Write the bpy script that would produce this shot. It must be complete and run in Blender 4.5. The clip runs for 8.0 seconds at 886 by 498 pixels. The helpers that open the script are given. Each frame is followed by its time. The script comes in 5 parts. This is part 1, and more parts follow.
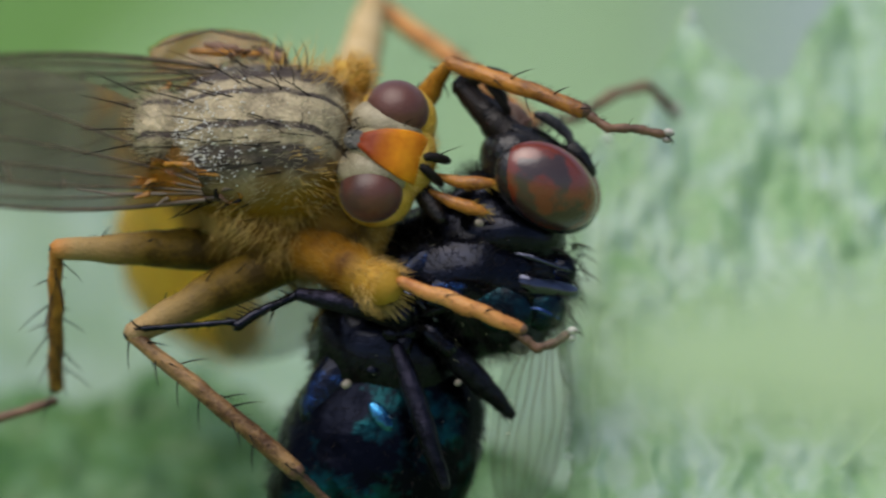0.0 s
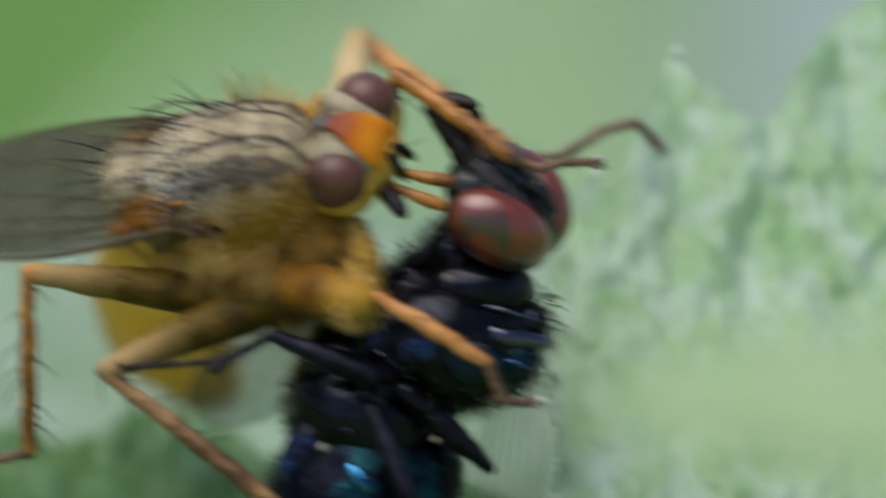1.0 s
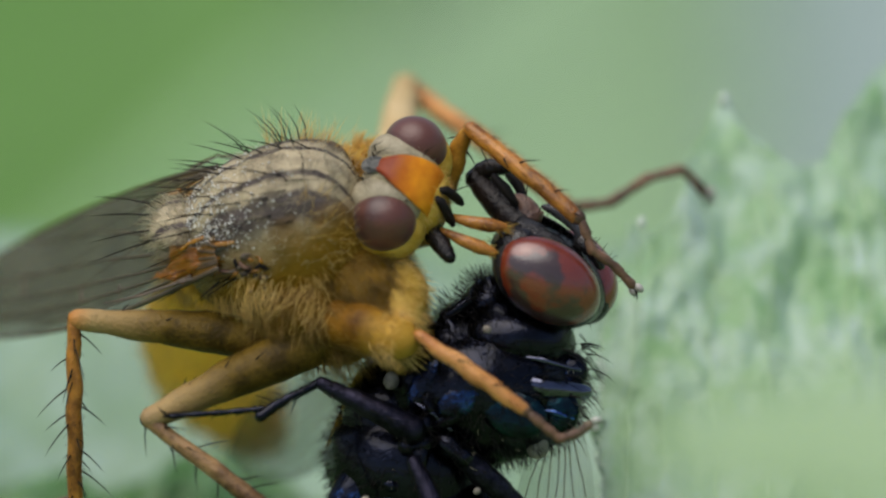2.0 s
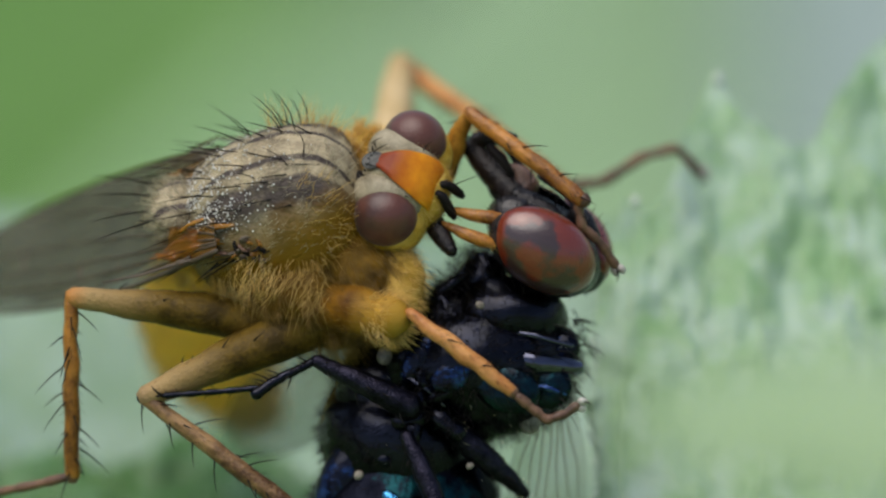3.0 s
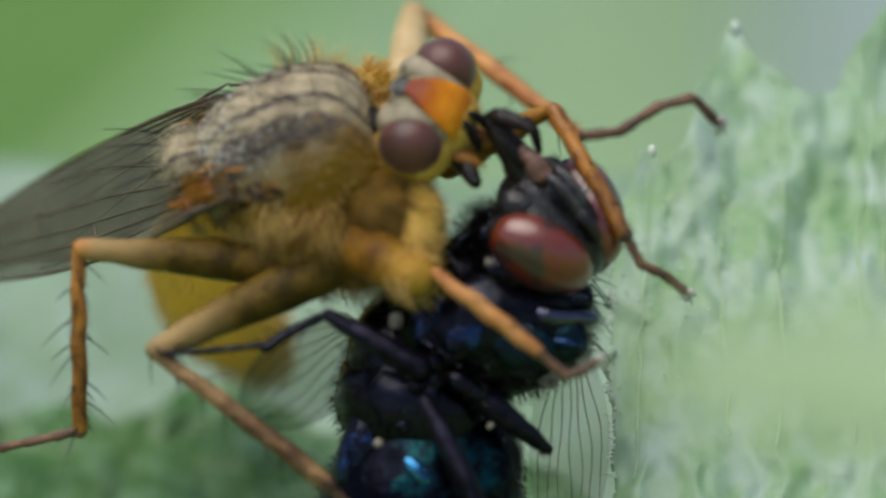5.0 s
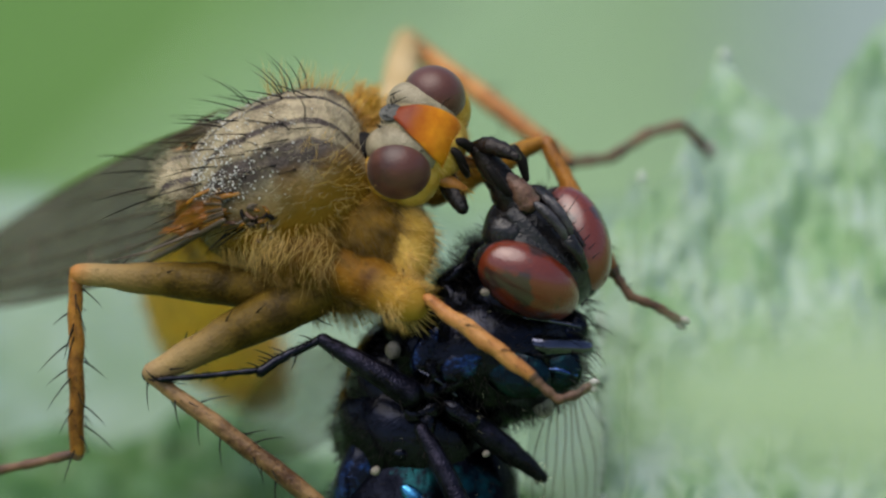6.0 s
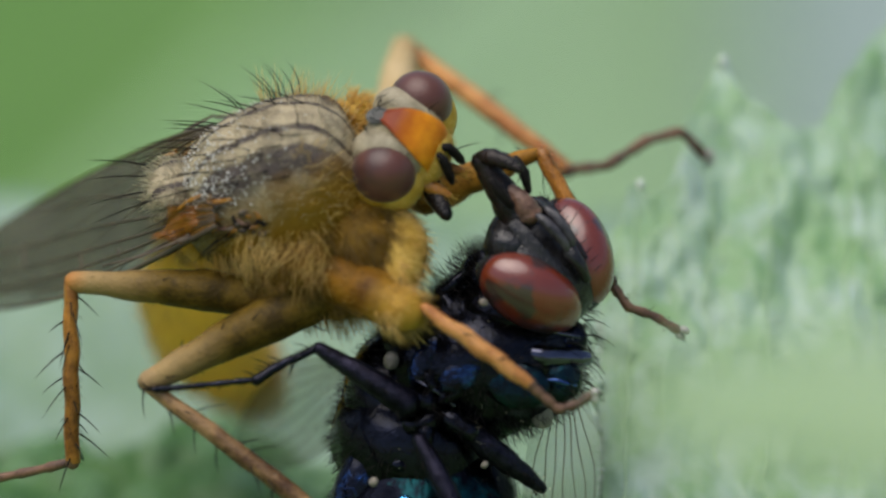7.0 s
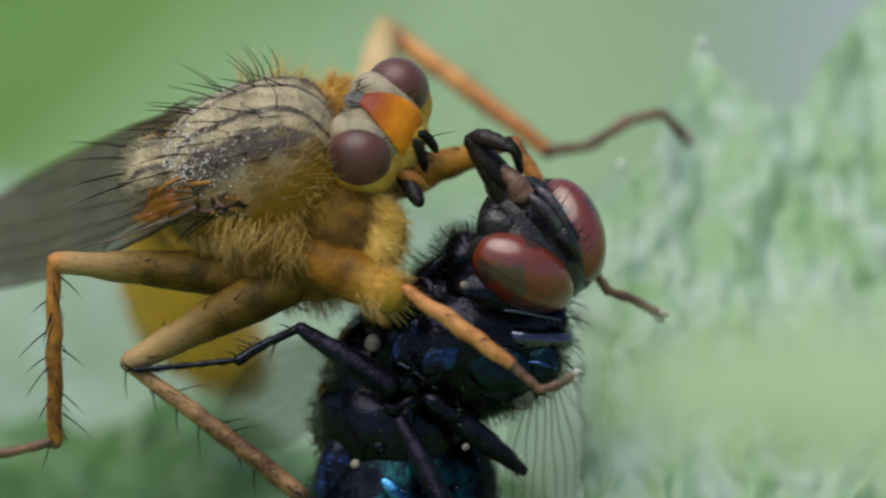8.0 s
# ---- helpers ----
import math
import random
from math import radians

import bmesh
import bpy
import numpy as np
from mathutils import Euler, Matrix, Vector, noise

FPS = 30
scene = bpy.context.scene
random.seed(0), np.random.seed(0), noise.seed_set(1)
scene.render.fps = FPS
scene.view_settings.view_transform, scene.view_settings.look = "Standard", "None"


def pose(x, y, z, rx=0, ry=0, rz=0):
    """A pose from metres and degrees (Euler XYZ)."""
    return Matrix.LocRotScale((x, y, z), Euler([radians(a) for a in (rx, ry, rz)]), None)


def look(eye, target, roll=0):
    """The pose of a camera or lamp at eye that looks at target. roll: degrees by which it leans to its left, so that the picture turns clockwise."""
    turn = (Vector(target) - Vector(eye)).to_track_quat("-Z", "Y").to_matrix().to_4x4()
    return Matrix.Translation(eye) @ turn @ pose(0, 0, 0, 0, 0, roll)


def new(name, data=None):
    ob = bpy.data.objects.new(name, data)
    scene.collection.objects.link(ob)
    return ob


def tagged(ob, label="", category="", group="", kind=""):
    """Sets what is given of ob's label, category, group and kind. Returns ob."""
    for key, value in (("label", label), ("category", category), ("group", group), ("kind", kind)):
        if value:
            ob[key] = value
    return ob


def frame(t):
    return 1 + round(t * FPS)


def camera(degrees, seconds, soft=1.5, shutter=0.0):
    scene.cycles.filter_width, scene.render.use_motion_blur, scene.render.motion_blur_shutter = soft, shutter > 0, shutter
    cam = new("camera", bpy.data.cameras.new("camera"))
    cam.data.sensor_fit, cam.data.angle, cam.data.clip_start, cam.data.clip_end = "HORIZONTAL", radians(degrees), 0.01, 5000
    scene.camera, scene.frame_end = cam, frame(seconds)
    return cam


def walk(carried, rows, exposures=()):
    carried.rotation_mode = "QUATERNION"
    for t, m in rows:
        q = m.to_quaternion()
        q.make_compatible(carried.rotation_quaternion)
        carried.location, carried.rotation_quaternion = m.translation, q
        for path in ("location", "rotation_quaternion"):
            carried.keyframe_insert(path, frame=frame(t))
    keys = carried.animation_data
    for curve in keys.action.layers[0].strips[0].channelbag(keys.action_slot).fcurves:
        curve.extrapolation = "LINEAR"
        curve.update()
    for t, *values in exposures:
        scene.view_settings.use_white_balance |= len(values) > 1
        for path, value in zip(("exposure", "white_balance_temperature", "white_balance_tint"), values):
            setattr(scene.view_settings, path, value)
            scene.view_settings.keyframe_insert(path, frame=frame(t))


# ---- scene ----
# The place is laid out in millimetres in a slanting layout: a to the right, b away from the lens, c up the picture.
# TILT turns that layout into the world, as the lens looks down on the leaf at 22 degrees.
MM = 0.001
TILT = Matrix.Rotation(radians(-22), 4, "X")
HOME = (1254, 67)
FAR = 200.0


def at(x, y, b=0.0):
    """Millimetres in the slanting layout for a chart place (100 units a millimetre)."""
    k = (FAR + b) / FAR
    return Vector(((x - 784) * 0.01 * k, b, (441 - y) * 0.01 * k))


def aim(x, y, back=0.0):
    """The lens's pose when the leaf's tip has drifted to (x, y) on the chart; back: mm drawn back."""
    yaw, nod = (x - HOME[0]) / 20000, (y - HOME[1]) / 20000
    turn = Matrix.Rotation(yaw, 4, "Z") @ Matrix.Rotation(nod, 4, "X") @ Matrix.Rotation(radians(90), 4, "X")
    return TILT @ Matrix.Translation((0, -(FAR + back) * MM, 0)) @ turn


# ---- camera and its walk ----
cam = camera(4.489, 8.0, 2.3, 0.9)
cam.data.dof.use_dof = True
cam.data.dof.focus_distance = 0.1987
cam.data.dof.aperture_fstop = 56
walk(cam, [
    (0.0, aim(1232, 18, 0)), (0.1, aim(1223, 18, -0.1)), (0.2, aim(1226, 6, -0.2)), (0.3, aim(1228, 10, -0.3)), (0.4, aim(1238, 24, -0.4)),
    (0.5, aim(1250, 34, -0.5)), (0.6, aim(1256, 60, -0.7)), (0.7, aim(1236, 65, -0.9)), (0.8, aim(1238, 91, -1.1)), (0.9, aim(1177, 79, -1.3)),
    (1.0, aim(1207, 85, -1.5)), (1.1, aim(1280, 123, -1.95)), (1.2, aim(1269, 137, -1.95)), (1.3, aim(1258, 135, -1.95)), (1.4, aim(1282, 127, -1.95)),
    (1.5, aim(1303, 123, -1.95)), (1.6, aim(1291, 165, -1.89)), (1.7, aim(1295, 174, -1.82)), (2.0, aim(1290, 168, -1.1)), (2.4, aim(1294, 158, -0.7)),
    (2.8, aim(1292, 160, -0.3)), (2.9, aim(1285, 135, -0.15)), (3.0, aim(1281, 129, 0)), (3.1, aim(1294, 139, -0.5)), (3.2, aim(1254, 109, -1)),
    (3.3, aim(1207, 89, -1.88)), (3.4, aim(1183, 87, -2.5)), (3.5, aim(1177, 89, -3.12)), (3.6, aim(1184, 65, -2.9)), (3.7, aim(1206, 91, -2.68)),
    (3.8, aim(1258, 97, -2.45)), (3.9, aim(1276, 125, -1.5)), (4.0, aim(1295, 168, -1.15)), (4.1, aim(1349, 180, -1.15)), (4.2, aim(1319, 154, -1.15)),
    (4.3, aim(1288, 119, -1.1)), (4.4, aim(1245, 61, -1.12)), (4.5, aim(1226, 34, -1)), (4.6, aim(1211, 36, -1.86)), (4.7, aim(1228, 18, -2.17)),
    (4.8, aim(1240, 36, -2.48)), (4.9, aim(1294, 22, -2.79)), (5.0, aim(1306, 44, -3.1)), (5.1, aim(1278, 32, -2.48)), (5.2, aim(1268, 48, -1.86)),
    (5.5, aim(1272, 66, -1.13)), (5.9, aim(1288, 86, -0.57)), (6.3, aim(1297, 99, 0)), (6.4, aim(1297, 109, 0)), (6.5, aim(1306, 109, 0)),
    (6.6, aim(1310, 105, -0.29)), (6.7, aim(1302, 101, -0.58)), (6.8, aim(1303, 98, -0.86)), (6.9, aim(1288, 79, -1.15)), (7.0, aim(1287, 102, -1.44)),
    (7.1, aim(1307, 94, -1.58)), (7.2, aim(1299, 99, -1.73)), (7.3, aim(1298, 79, -1.87)), (7.4, aim(1280, 87, -2.02)), (7.5, aim(1249, 79, -2.16)),
    (7.6, aim(1261, 118, -1.94)), (7.7, aim(1292, 89, -1.73)), (7.8, aim(1260, 81, -0.75)), (7.9, aim(1247, 71, -0.7)), (8.0, aim(1254, 67, -0.6)),
])

# ---- sky and sun ----
world = bpy.data.worlds.new("sky")
scene.world = world
world.use_nodes = True
wn = world.node_tree
sky = wn.nodes.new("ShaderNodeTexSky")
sky.sky_type = "NISHITA"
sky.sun_disc = False
sky.sun_elevation, sky.sun_rotation = radians(72), radians(243)
sky.air_density, sky.dust_density = 1.0, 3.0
wn.links.new(sky.outputs[0], wn.nodes["Background"].inputs[0])
wn.nodes["Background"].inputs[1].default_value = 0.11
sun = new("sun", bpy.data.lights.new("sun", "SUN"))
sun.data.energy, sun.data.angle, sun.data.color = 2.45, radians(70), (1.0, 0.95, 0.895)
sun.matrix_world = look((-0.27, -0.14, 0.95), (0, 0, 0))
scene.view_settings.exposure = 0.05


# ---- materials ----
def shade(name, low, high, size=1.0, rough=0.5, bump=0.2, metal=0.0, coat=0.0, spec=0.5, fine=6.0, sheen=0.0, lit=0.0, cut=(0.34, 0.66)):
    """A surface mottled between two colours; size: mottles per mm; fine: how much finer the grain is."""
    m = bpy.data.materials.new(name)
    m.use_nodes = True
    n, k = m.node_tree.nodes, m.node_tree.links
    p = n["Principled BSDF"]
    place = n.new("ShaderNodeTexCoord")
    a, b = n.new("ShaderNodeTexNoise"), n.new("ShaderNodeTexNoise")
    a.inputs["Scale"].default_value, a.inputs["Detail"].default_value = size * 1000, 5
    b.inputs["Scale"].default_value, b.inputs["Detail"].default_value = size * fine * 1000, 3
    ramp = n.new("ShaderNodeValToRGB")
    ramp.color_ramp.elements[0].position, ramp.color_ramp.elements[1].position = cut
    ramp.color_ramp.elements[0].color, ramp.color_ramp.elements[1].color = (*low, 1), (*high, 1)
    blend = n.new("ShaderNodeMath")
    blend.operation = "MULTIPLY_ADD"
    blend.inputs[1].default_value, blend.inputs[2].default_value = 0.35, -0.17
    add = n.new("ShaderNodeMath")
    for q in (a, b):
        k.new(place.outputs["Object"], q.inputs["Vector"])
    k.new(b.outputs["Fac"], blend.inputs[0])
    k.new(a.outputs["Fac"], add.inputs[0])
    k.new(blend.outputs[0], add.inputs[1])
    k.new(add.outputs[0], ramp.inputs["Fac"])
    k.new(ramp.outputs["Color"], p.inputs["Base Color"])
    if bump:
        h = n.new("ShaderNodeBump")
        h.inputs["Strength"].default_value, h.inputs["Distance"].default_value = bump, 0.05 * MM
        k.new(b.outputs["Fac"], h.inputs["Height"])
        k.new(h.outputs[0], p.inputs["Normal"])
    p.inputs["Roughness"].default_value, p.inputs["Metallic"].default_value = rough, metal
    p.inputs["Coat Roughness"].default_value = 0.1
    p.inputs["Coat Weight"].default_value, p.inputs["Specular IOR Level"].default_value = coat, spec
    p.inputs["Sheen Weight"].default_value = sheen
    if lit:
        p.inputs["Subsurface Weight"].default_value = lit
        p.inputs["Subsurface Radius"].default_value = (0.3 * MM, 0.25 * MM, 0.1 * MM)
        p.inputs["Subsurface Scale"].default_value = 1.0
    return m


def clear(name, colour, cover, rough=0.3):
    """A thin film that lets part of the light straight through."""
    m = shade(name, tuple(c * 0.7 for c in colour), colour, 1.2, rough, 0.3)
    n, k = m.node_tree.nodes, m.node_tree.links
    out, p = n["Material Output"], n["Principled BSDF"]
    gap, mix = n.new("ShaderNodeBsdfTransparent"), n.new("ShaderNodeMixShader")
    mix.inputs[0].default_value = cover
    k.new(gap.outputs[0], mix.inputs[1])
    k.new(p.outputs[0], mix.inputs[2])
    k.new(mix.outputs[0], out.inputs["Surface"])
    return m


def striped_thorax(name):
    """Olive-grey back with brown lengthwise stripes above yellow flanks (pigment by place on the body)."""
    m = shade(name, (0.15, 0.12, 0.066), (0.48, 0.405, 0.25), 2.4, 0.5, 0.4, fine=7, cut=(0.36, 0.6), spec=0.3)
    n, k = m.node_tree.nodes, m.node_tree.links
    p = n["Principled BSDF"]
    base = p.inputs["Base Color"].links[0].from_socket
    place, cut = n.new("ShaderNodeTexCoord"), n.new("ShaderNodeSeparateXYZ")
    k.new(place.outputs["Object"], cut.inputs[0])
    wob = n.new("ShaderNodeTexNoise")
    wob.inputs["Scale"].default_value = 1500
    k.new(place.outputs["Object"], wob.inputs["Vector"])

    def math_node(op, *vals):
        q = n.new("ShaderNodeMath")
        q.operation = op
        for i, v in enumerate(vals):
            if isinstance(v, (int, float)):
                q.inputs[i].default_value = v
            else:
                k.new(v, q.inputs[i])
        return q.outputs[0]

    side = math_node("MULTIPLY_ADD", wob.outputs["Fac"], 0.25 * MM, math_node("ABSOLUTE", cut.outputs["Y"]))
    s = n.new("ShaderNodeValToRGB")
    el = s.color_ramp.elements
    el[0].position, el[0].color = 0.0, (0.25, 0.25, 0.25, 1)
    el[1].position, el[1].color = 0.10, (0, 0, 0, 1)
    for pos, v in ((0.19, 0), (0.205, 0.95), (0.24, 0.95), (0.265, 0.05), (0.36, 0.05), (0.4, 0.95), (0.56, 1.0), (0.64, 0.2)):
        e = el.new(pos)
        e.color = (v, v, v, 1)
    k.new(math_node("MULTIPLY", side, 1 / (2.0 * MM)), s.inputs["Fac"])
    dark = n.new("ShaderNodeMix")
    dark.data_type = "RGBA"
    dark.inputs["B"].default_value = (0.058, 0.044, 0.036, 1)
    blot, part_dark = n.new("ShaderNodeTexNoise"), n.new("ShaderNodeMapRange")
    blot.inputs["Scale"].default_value, blot.inputs["Detail"].default_value, blot.inputs["Roughness"].default_value = 2700, 6, 0.7
    part_dark.inputs["From Min"].default_value, part_dark.inputs["From Max"].default_value = 0.36, 0.64
    k.new(place.outputs["Object"], blot.inputs["Vector"])
    k.new(blot.outputs["Fac"], part_dark.inputs["Value"])
    stripe = math_node("MULTIPLY", s.outputs["Color"], math_node("MULTIPLY_ADD", part_dark.outputs[0], 0.3, 0.75))
    stain = math_node("MULTIPLY_ADD", part_dark.outputs[0], 0.3, stripe)
    total = math_node("MULTIPLY", stain, math_node("GREATER_THAN", cut.outputs["Z"], 0.3 * MM))
    total.node.use_clamp = True
    k.new(total, dark.inputs["Factor"])
    k.new(base, dark.inputs["A"])
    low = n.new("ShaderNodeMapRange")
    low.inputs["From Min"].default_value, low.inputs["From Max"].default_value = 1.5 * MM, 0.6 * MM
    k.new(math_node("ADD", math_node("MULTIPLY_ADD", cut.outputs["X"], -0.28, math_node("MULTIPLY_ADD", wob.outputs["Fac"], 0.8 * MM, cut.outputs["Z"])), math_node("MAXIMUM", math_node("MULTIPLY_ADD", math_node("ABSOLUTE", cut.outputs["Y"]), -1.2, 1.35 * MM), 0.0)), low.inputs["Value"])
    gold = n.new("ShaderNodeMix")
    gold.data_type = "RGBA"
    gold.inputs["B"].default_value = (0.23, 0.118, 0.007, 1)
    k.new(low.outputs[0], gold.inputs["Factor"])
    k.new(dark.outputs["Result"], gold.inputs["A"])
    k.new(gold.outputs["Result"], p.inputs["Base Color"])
    fine = p.inputs["Normal"].links[0].from_node
    lumps, swell = n.new("ShaderNodeTexNoise"), n.new("ShaderNodeBump")
    lumps.inputs["Scale"].default_value, lumps.inputs["Detail"].default_value = 4200, 4
    swell.inputs["Strength"].default_value, swell.inputs["Distance"].default_value = 0.5, 0.1 * MM
    k.new(place.outputs["Object"], lumps.inputs["Vector"])
    k.new(lumps.outputs["Fac"], swell.inputs["Height"])
    k.new(swell.outputs[0], fine.inputs["Normal"])
    return m


def eye_surface(name, low, high, size, rough, cut=(0.44, 0.52), lens=16.0):
    """A compound eye: patches of two colours under a gloss broken by fine facets."""
    m = shade(name, low, high, size, rough, 0, coat=0.4, spec=0.25)
    n, k = m.node_tree.nodes, m.node_tree.links
    for q in n:
        if q.type == "VALTORGB":
            q.color_ramp.elements[0].position, q.color_ramp.elements[1].position = cut
    for q in n:
        if q.type == "MATH" and q.operation == "MULTIPLY_ADD":
            q.inputs[1].default_value, q.inputs[2].default_value = 0.1, -0.05
    for q in n:
        if q.type == "TEX_NOISE":
            q.inputs["Detail"].default_value = 2
    p = n["Principled BSDF"]
    p.inputs["Coat Roughness"].default_value = 0.36
    p.inputs["Coat Weight"].default_value = 0.75
    v, h, place = n.new("ShaderNodeTexVoronoi"), n.new("ShaderNodeBump"), n.new("ShaderNodeTexCoord")
    v.inputs["Scale"].default_value = lens * 1000
    h.inputs["Strength"].default_value, h.inputs["Distance"].default_value = 0.35, 0.02 * MM
    h.invert = True
    k.new(place.outputs["Object"], v.inputs["Vector"])
    k.new(v.outputs["Distance"], h.inputs["Height"])
    k.new(h.outputs[0], p.inputs["Normal"])
    return m


def rimmed_eye(name):
    """Grey-brown patches within a brick-red border; the border follows the eye's own outline."""
    m = eye_surface(name, (0.046, 0.022, 0.018), (0.155, 0.023, 0.008), 1.5, 0.3, (0.51, 0.59))
    for q in m.node_tree.nodes:
        if q.type == "TEX_NOISE":
            q.noise_dimensions = "4D"
            q.inputs["W"].default_value = 5.3
    n, k = m.node_tree.nodes, m.node_tree.links
    n["Principled BSDF"].inputs["Coat Weight"].default_value = 1.0
    n["Principled BSDF"].inputs["Coat IOR"].default_value = 1.72
    n["Principled BSDF"].inputs["Coat Roughness"].default_value = 0.22
    add = [q for q in n if q.type == "MATH" and q.operation == "ADD"][0]
    place, size, far, push, total = (n.new("ShaderNodeTexCoord"), n.new("ShaderNodeMapping"), n.new("ShaderNodeVectorMath"), n.new("ShaderNodeMapRange"), n.new("ShaderNodeMath"))
    size.inputs["Scale"].default_value = (1 / (0.7 * MM), 0, 1 / (1.0 * MM))
    far.operation = "LENGTH"
    push.inputs["From Min"].default_value, push.inputs["From Max"].default_value = 0.72, 1.0
    push.inputs["To Min"].default_value, push.inputs["To Max"].default_value = 0.0, 0.2
    k.new(place.outputs["Object"], size.inputs["Vector"])
    k.new(size.outputs[0], far.inputs[0])
    k.new(far.outputs["Value"], push.inputs["Value"])
    ramp = [q for q in n if q.type == "VALTORGB"][0]
    k.new(add.outputs[0], total.inputs[0])
    k.new(push.outputs[0], total.inputs[1])
    k.new(total.outputs[0], ramp.inputs["Fac"])
    return m


def paler_knee(m, tint, reach):
    """The segment's skin turns to tint towards its knee, within reach mm."""
    n, k = m.node_tree.nodes, m.node_tree.links
    p = n["Principled BSDF"]
    base = p.inputs["Base Color"].links[0].from_socket
    place, cut, far, mix = n.new("ShaderNodeTexCoord"), n.new("ShaderNodeSeparateXYZ"), n.new("ShaderNodeMapRange"), n.new("ShaderNodeMix")
    far.inputs["From Min"].default_value, far.inputs["From Max"].default_value = reach * MM, (0.2 if reach > 0.5 else -0.15) * MM
    mix.data_type = "RGBA"
    mix.inputs["B"].default_value = (*tint, 1)
    k.new(place.outputs["Object"], cut.inputs[0])
    k.new(cut.outputs["X"], far.inputs["Value"])
    k.new(far.outputs[0], mix.inputs["Factor"])
    k.new(base, mix.inputs["A"])
    k.new(mix.outputs["Result"], p.inputs["Base Color"])
    return m


ABDOMEN = shade("golden_abdomen", (0.97, 0.68, 0.13), (0.98, 0.77, 0.22), 1.5, 0.5, 0.3, lit=0.15, spec=0.2)
THORAX = striped_thorax("thorax_cuticle")
GOLD = shade("golden_cuticle", (0.11, 0.055, 0.003), (0.28, 0.15, 0.012), 2.0, 0.5, 0.4, lit=0.1, spec=0.15)
FORE_FEMUR = paler_knee(shade("fore_femur_cuticle", (0.085, 0.034, 0.002), (0.22, 0.1, 0.006), 1.6, 0.5, 0.4, lit=0.1, spec=0.15), (0.42, 0.24, 0.03), 0.75)
FAR_THIGH = shade("pale_thigh", (0.42, 0.29, 0.12), (0.58, 0.44, 0.23), 1.2, 0.5, 0.2, spec=0.2)
GOLD_HAIR = shade("golden_hair", (0.36, 0.23, 0.018), (0.7, 0.5, 0.12), 1.4, 0.5, 0)
FRINGE = shade("pale_golden_hair", (0.8, 0.54, 0.14), (0.93, 0.73, 0.32), 2, 0.5, 0)
PALE_HAIR = shade("pale_hair", (0.5, 0.46, 0.32), (0.7, 0.66, 0.5), 2, 0.5, 0)
POLLEN = shade("pollen_grain", (0.62, 0.62, 0.56), (0.85, 0.85, 0.8), 4, 0.4, 0)
POLISHED = shade("polished_blue_black", (0.03, 0.033, 0.055), (0.085, 0.09, 0.14), 1.0, 0.1, 0.08, metal=1.0, coat=1.0)


def lets_light_through(m, tint):
    """Half of the light passes through fine hair or thin skin."""
    n, k = m.node_tree.nodes, m.node_tree.links
    thin, mix = n.new("ShaderNodeBsdfTranslucent"), n.new("ShaderNodeMixShader")
    thin.inputs["Color"].default_value = (*tint, 1)
    k.new(n["Principled BSDF"].outputs[0], mix.inputs[1])
    k.new(thin.outputs[0], mix.inputs[2])
    k.new(mix.outputs[0], n["Material Output"].inputs["Surface"])


lets_light_through(ABDOMEN, (0.98, 0.78, 0.2))
lets_light_through(GOLD_HAIR, (0.85, 0.6, 0.14))
lets_light_through(FRINGE, (0.94, 0.74, 0.28))
lets_light_through(PALE_HAIR, (0.75, 0.7, 0.52))
BRISTLE = shade("black_bristle", (0.006, 0.005, 0.005), (0.016, 0.013, 0.011), 3, 0.6, 0, spec=0.15)


def thigh_skin(name, knee):
    """Olive thigh, beige towards its knee, with a darker tint right at the joint."""
    m = shade(name, (0.046, 0.027, 0.0025), (0.145, 0.088, 0.009), 2.2, 0.5, 0.6, lit=0.05, spec=0.2)
    return paler_knee(paler_knee(m, (0.37, 0.25, 0.1), 1.6), knee, 0.3)


FEMUR = thigh_skin("femur_cuticle", (0.3, 0.2, 0.1))
HIND_FEMUR = thigh_skin("hind_femur_cuticle", (0.46, 0.18, 0.035))
FEMUR_HAIR = shade("amber_hair", (0.13, 0.068, 0.004), (0.34, 0.2, 0.028), 1.4, 0.5, 0)
# Amber skin of the leg bases, darkened further for the shade under the thorax.
SHADED_AMBER = shade("shaded_amber_cuticle", (0.07, 0.036, 0.003), (0.17, 0.092, 0.008), 2.0, 0.5, 0.5, spec=0.15)
TIBIA = shade("tibia_cuticle", (0.08, 0.038, 0.016), (0.34, 0.2, 0.085), 2.4, 0.34, 0.6, lit=0.1, spec=0.35)
FORE_TIBIA = shade("fore_tibia_cuticle", (0.34, 0.12, 0.03), (0.6, 0.29, 0.09), 1.8, 0.4, 0.4, lit=0.15, spec=0.3)
TIBIA_ORANGE = shade("orange_cuticle", (0.17, 0.06, 0.008), (0.48, 0.2, 0.028), 2.6, 0.34, 0.5, lit=0.15)
BEARD_SKIN = shade("pale_gold_skin", (0.33, 0.19, 0.022), (0.55, 0.36, 0.08), 2.0, 0.6, 0.3, spec=0.1)
FAR_FEMUR = shade("far_femur_cuticle", (0.2, 0.085, 0.005), (0.42, 0.2, 0.02), 2.0, 0.5, 0.4, lit=0.1, spec=0.2)
TARSUS = shade("tarsus_cuticle", (0.05, 0.024, 0.014), (0.19, 0.1, 0.055), 2.5, 0.45, 0.3)
HEAD = shade("head_dust", (0.24, 0.2, 0.1), (0.42, 0.37, 0.23), 2.2, 0.6, 0.6, sheen=0.15)
FACE = shade("pale_face", (0.5, 0.28, 0.02), (0.7, 0.46, 0.09), 2.4, 0.5, 0.6, lit=0.2, spec=0.2)
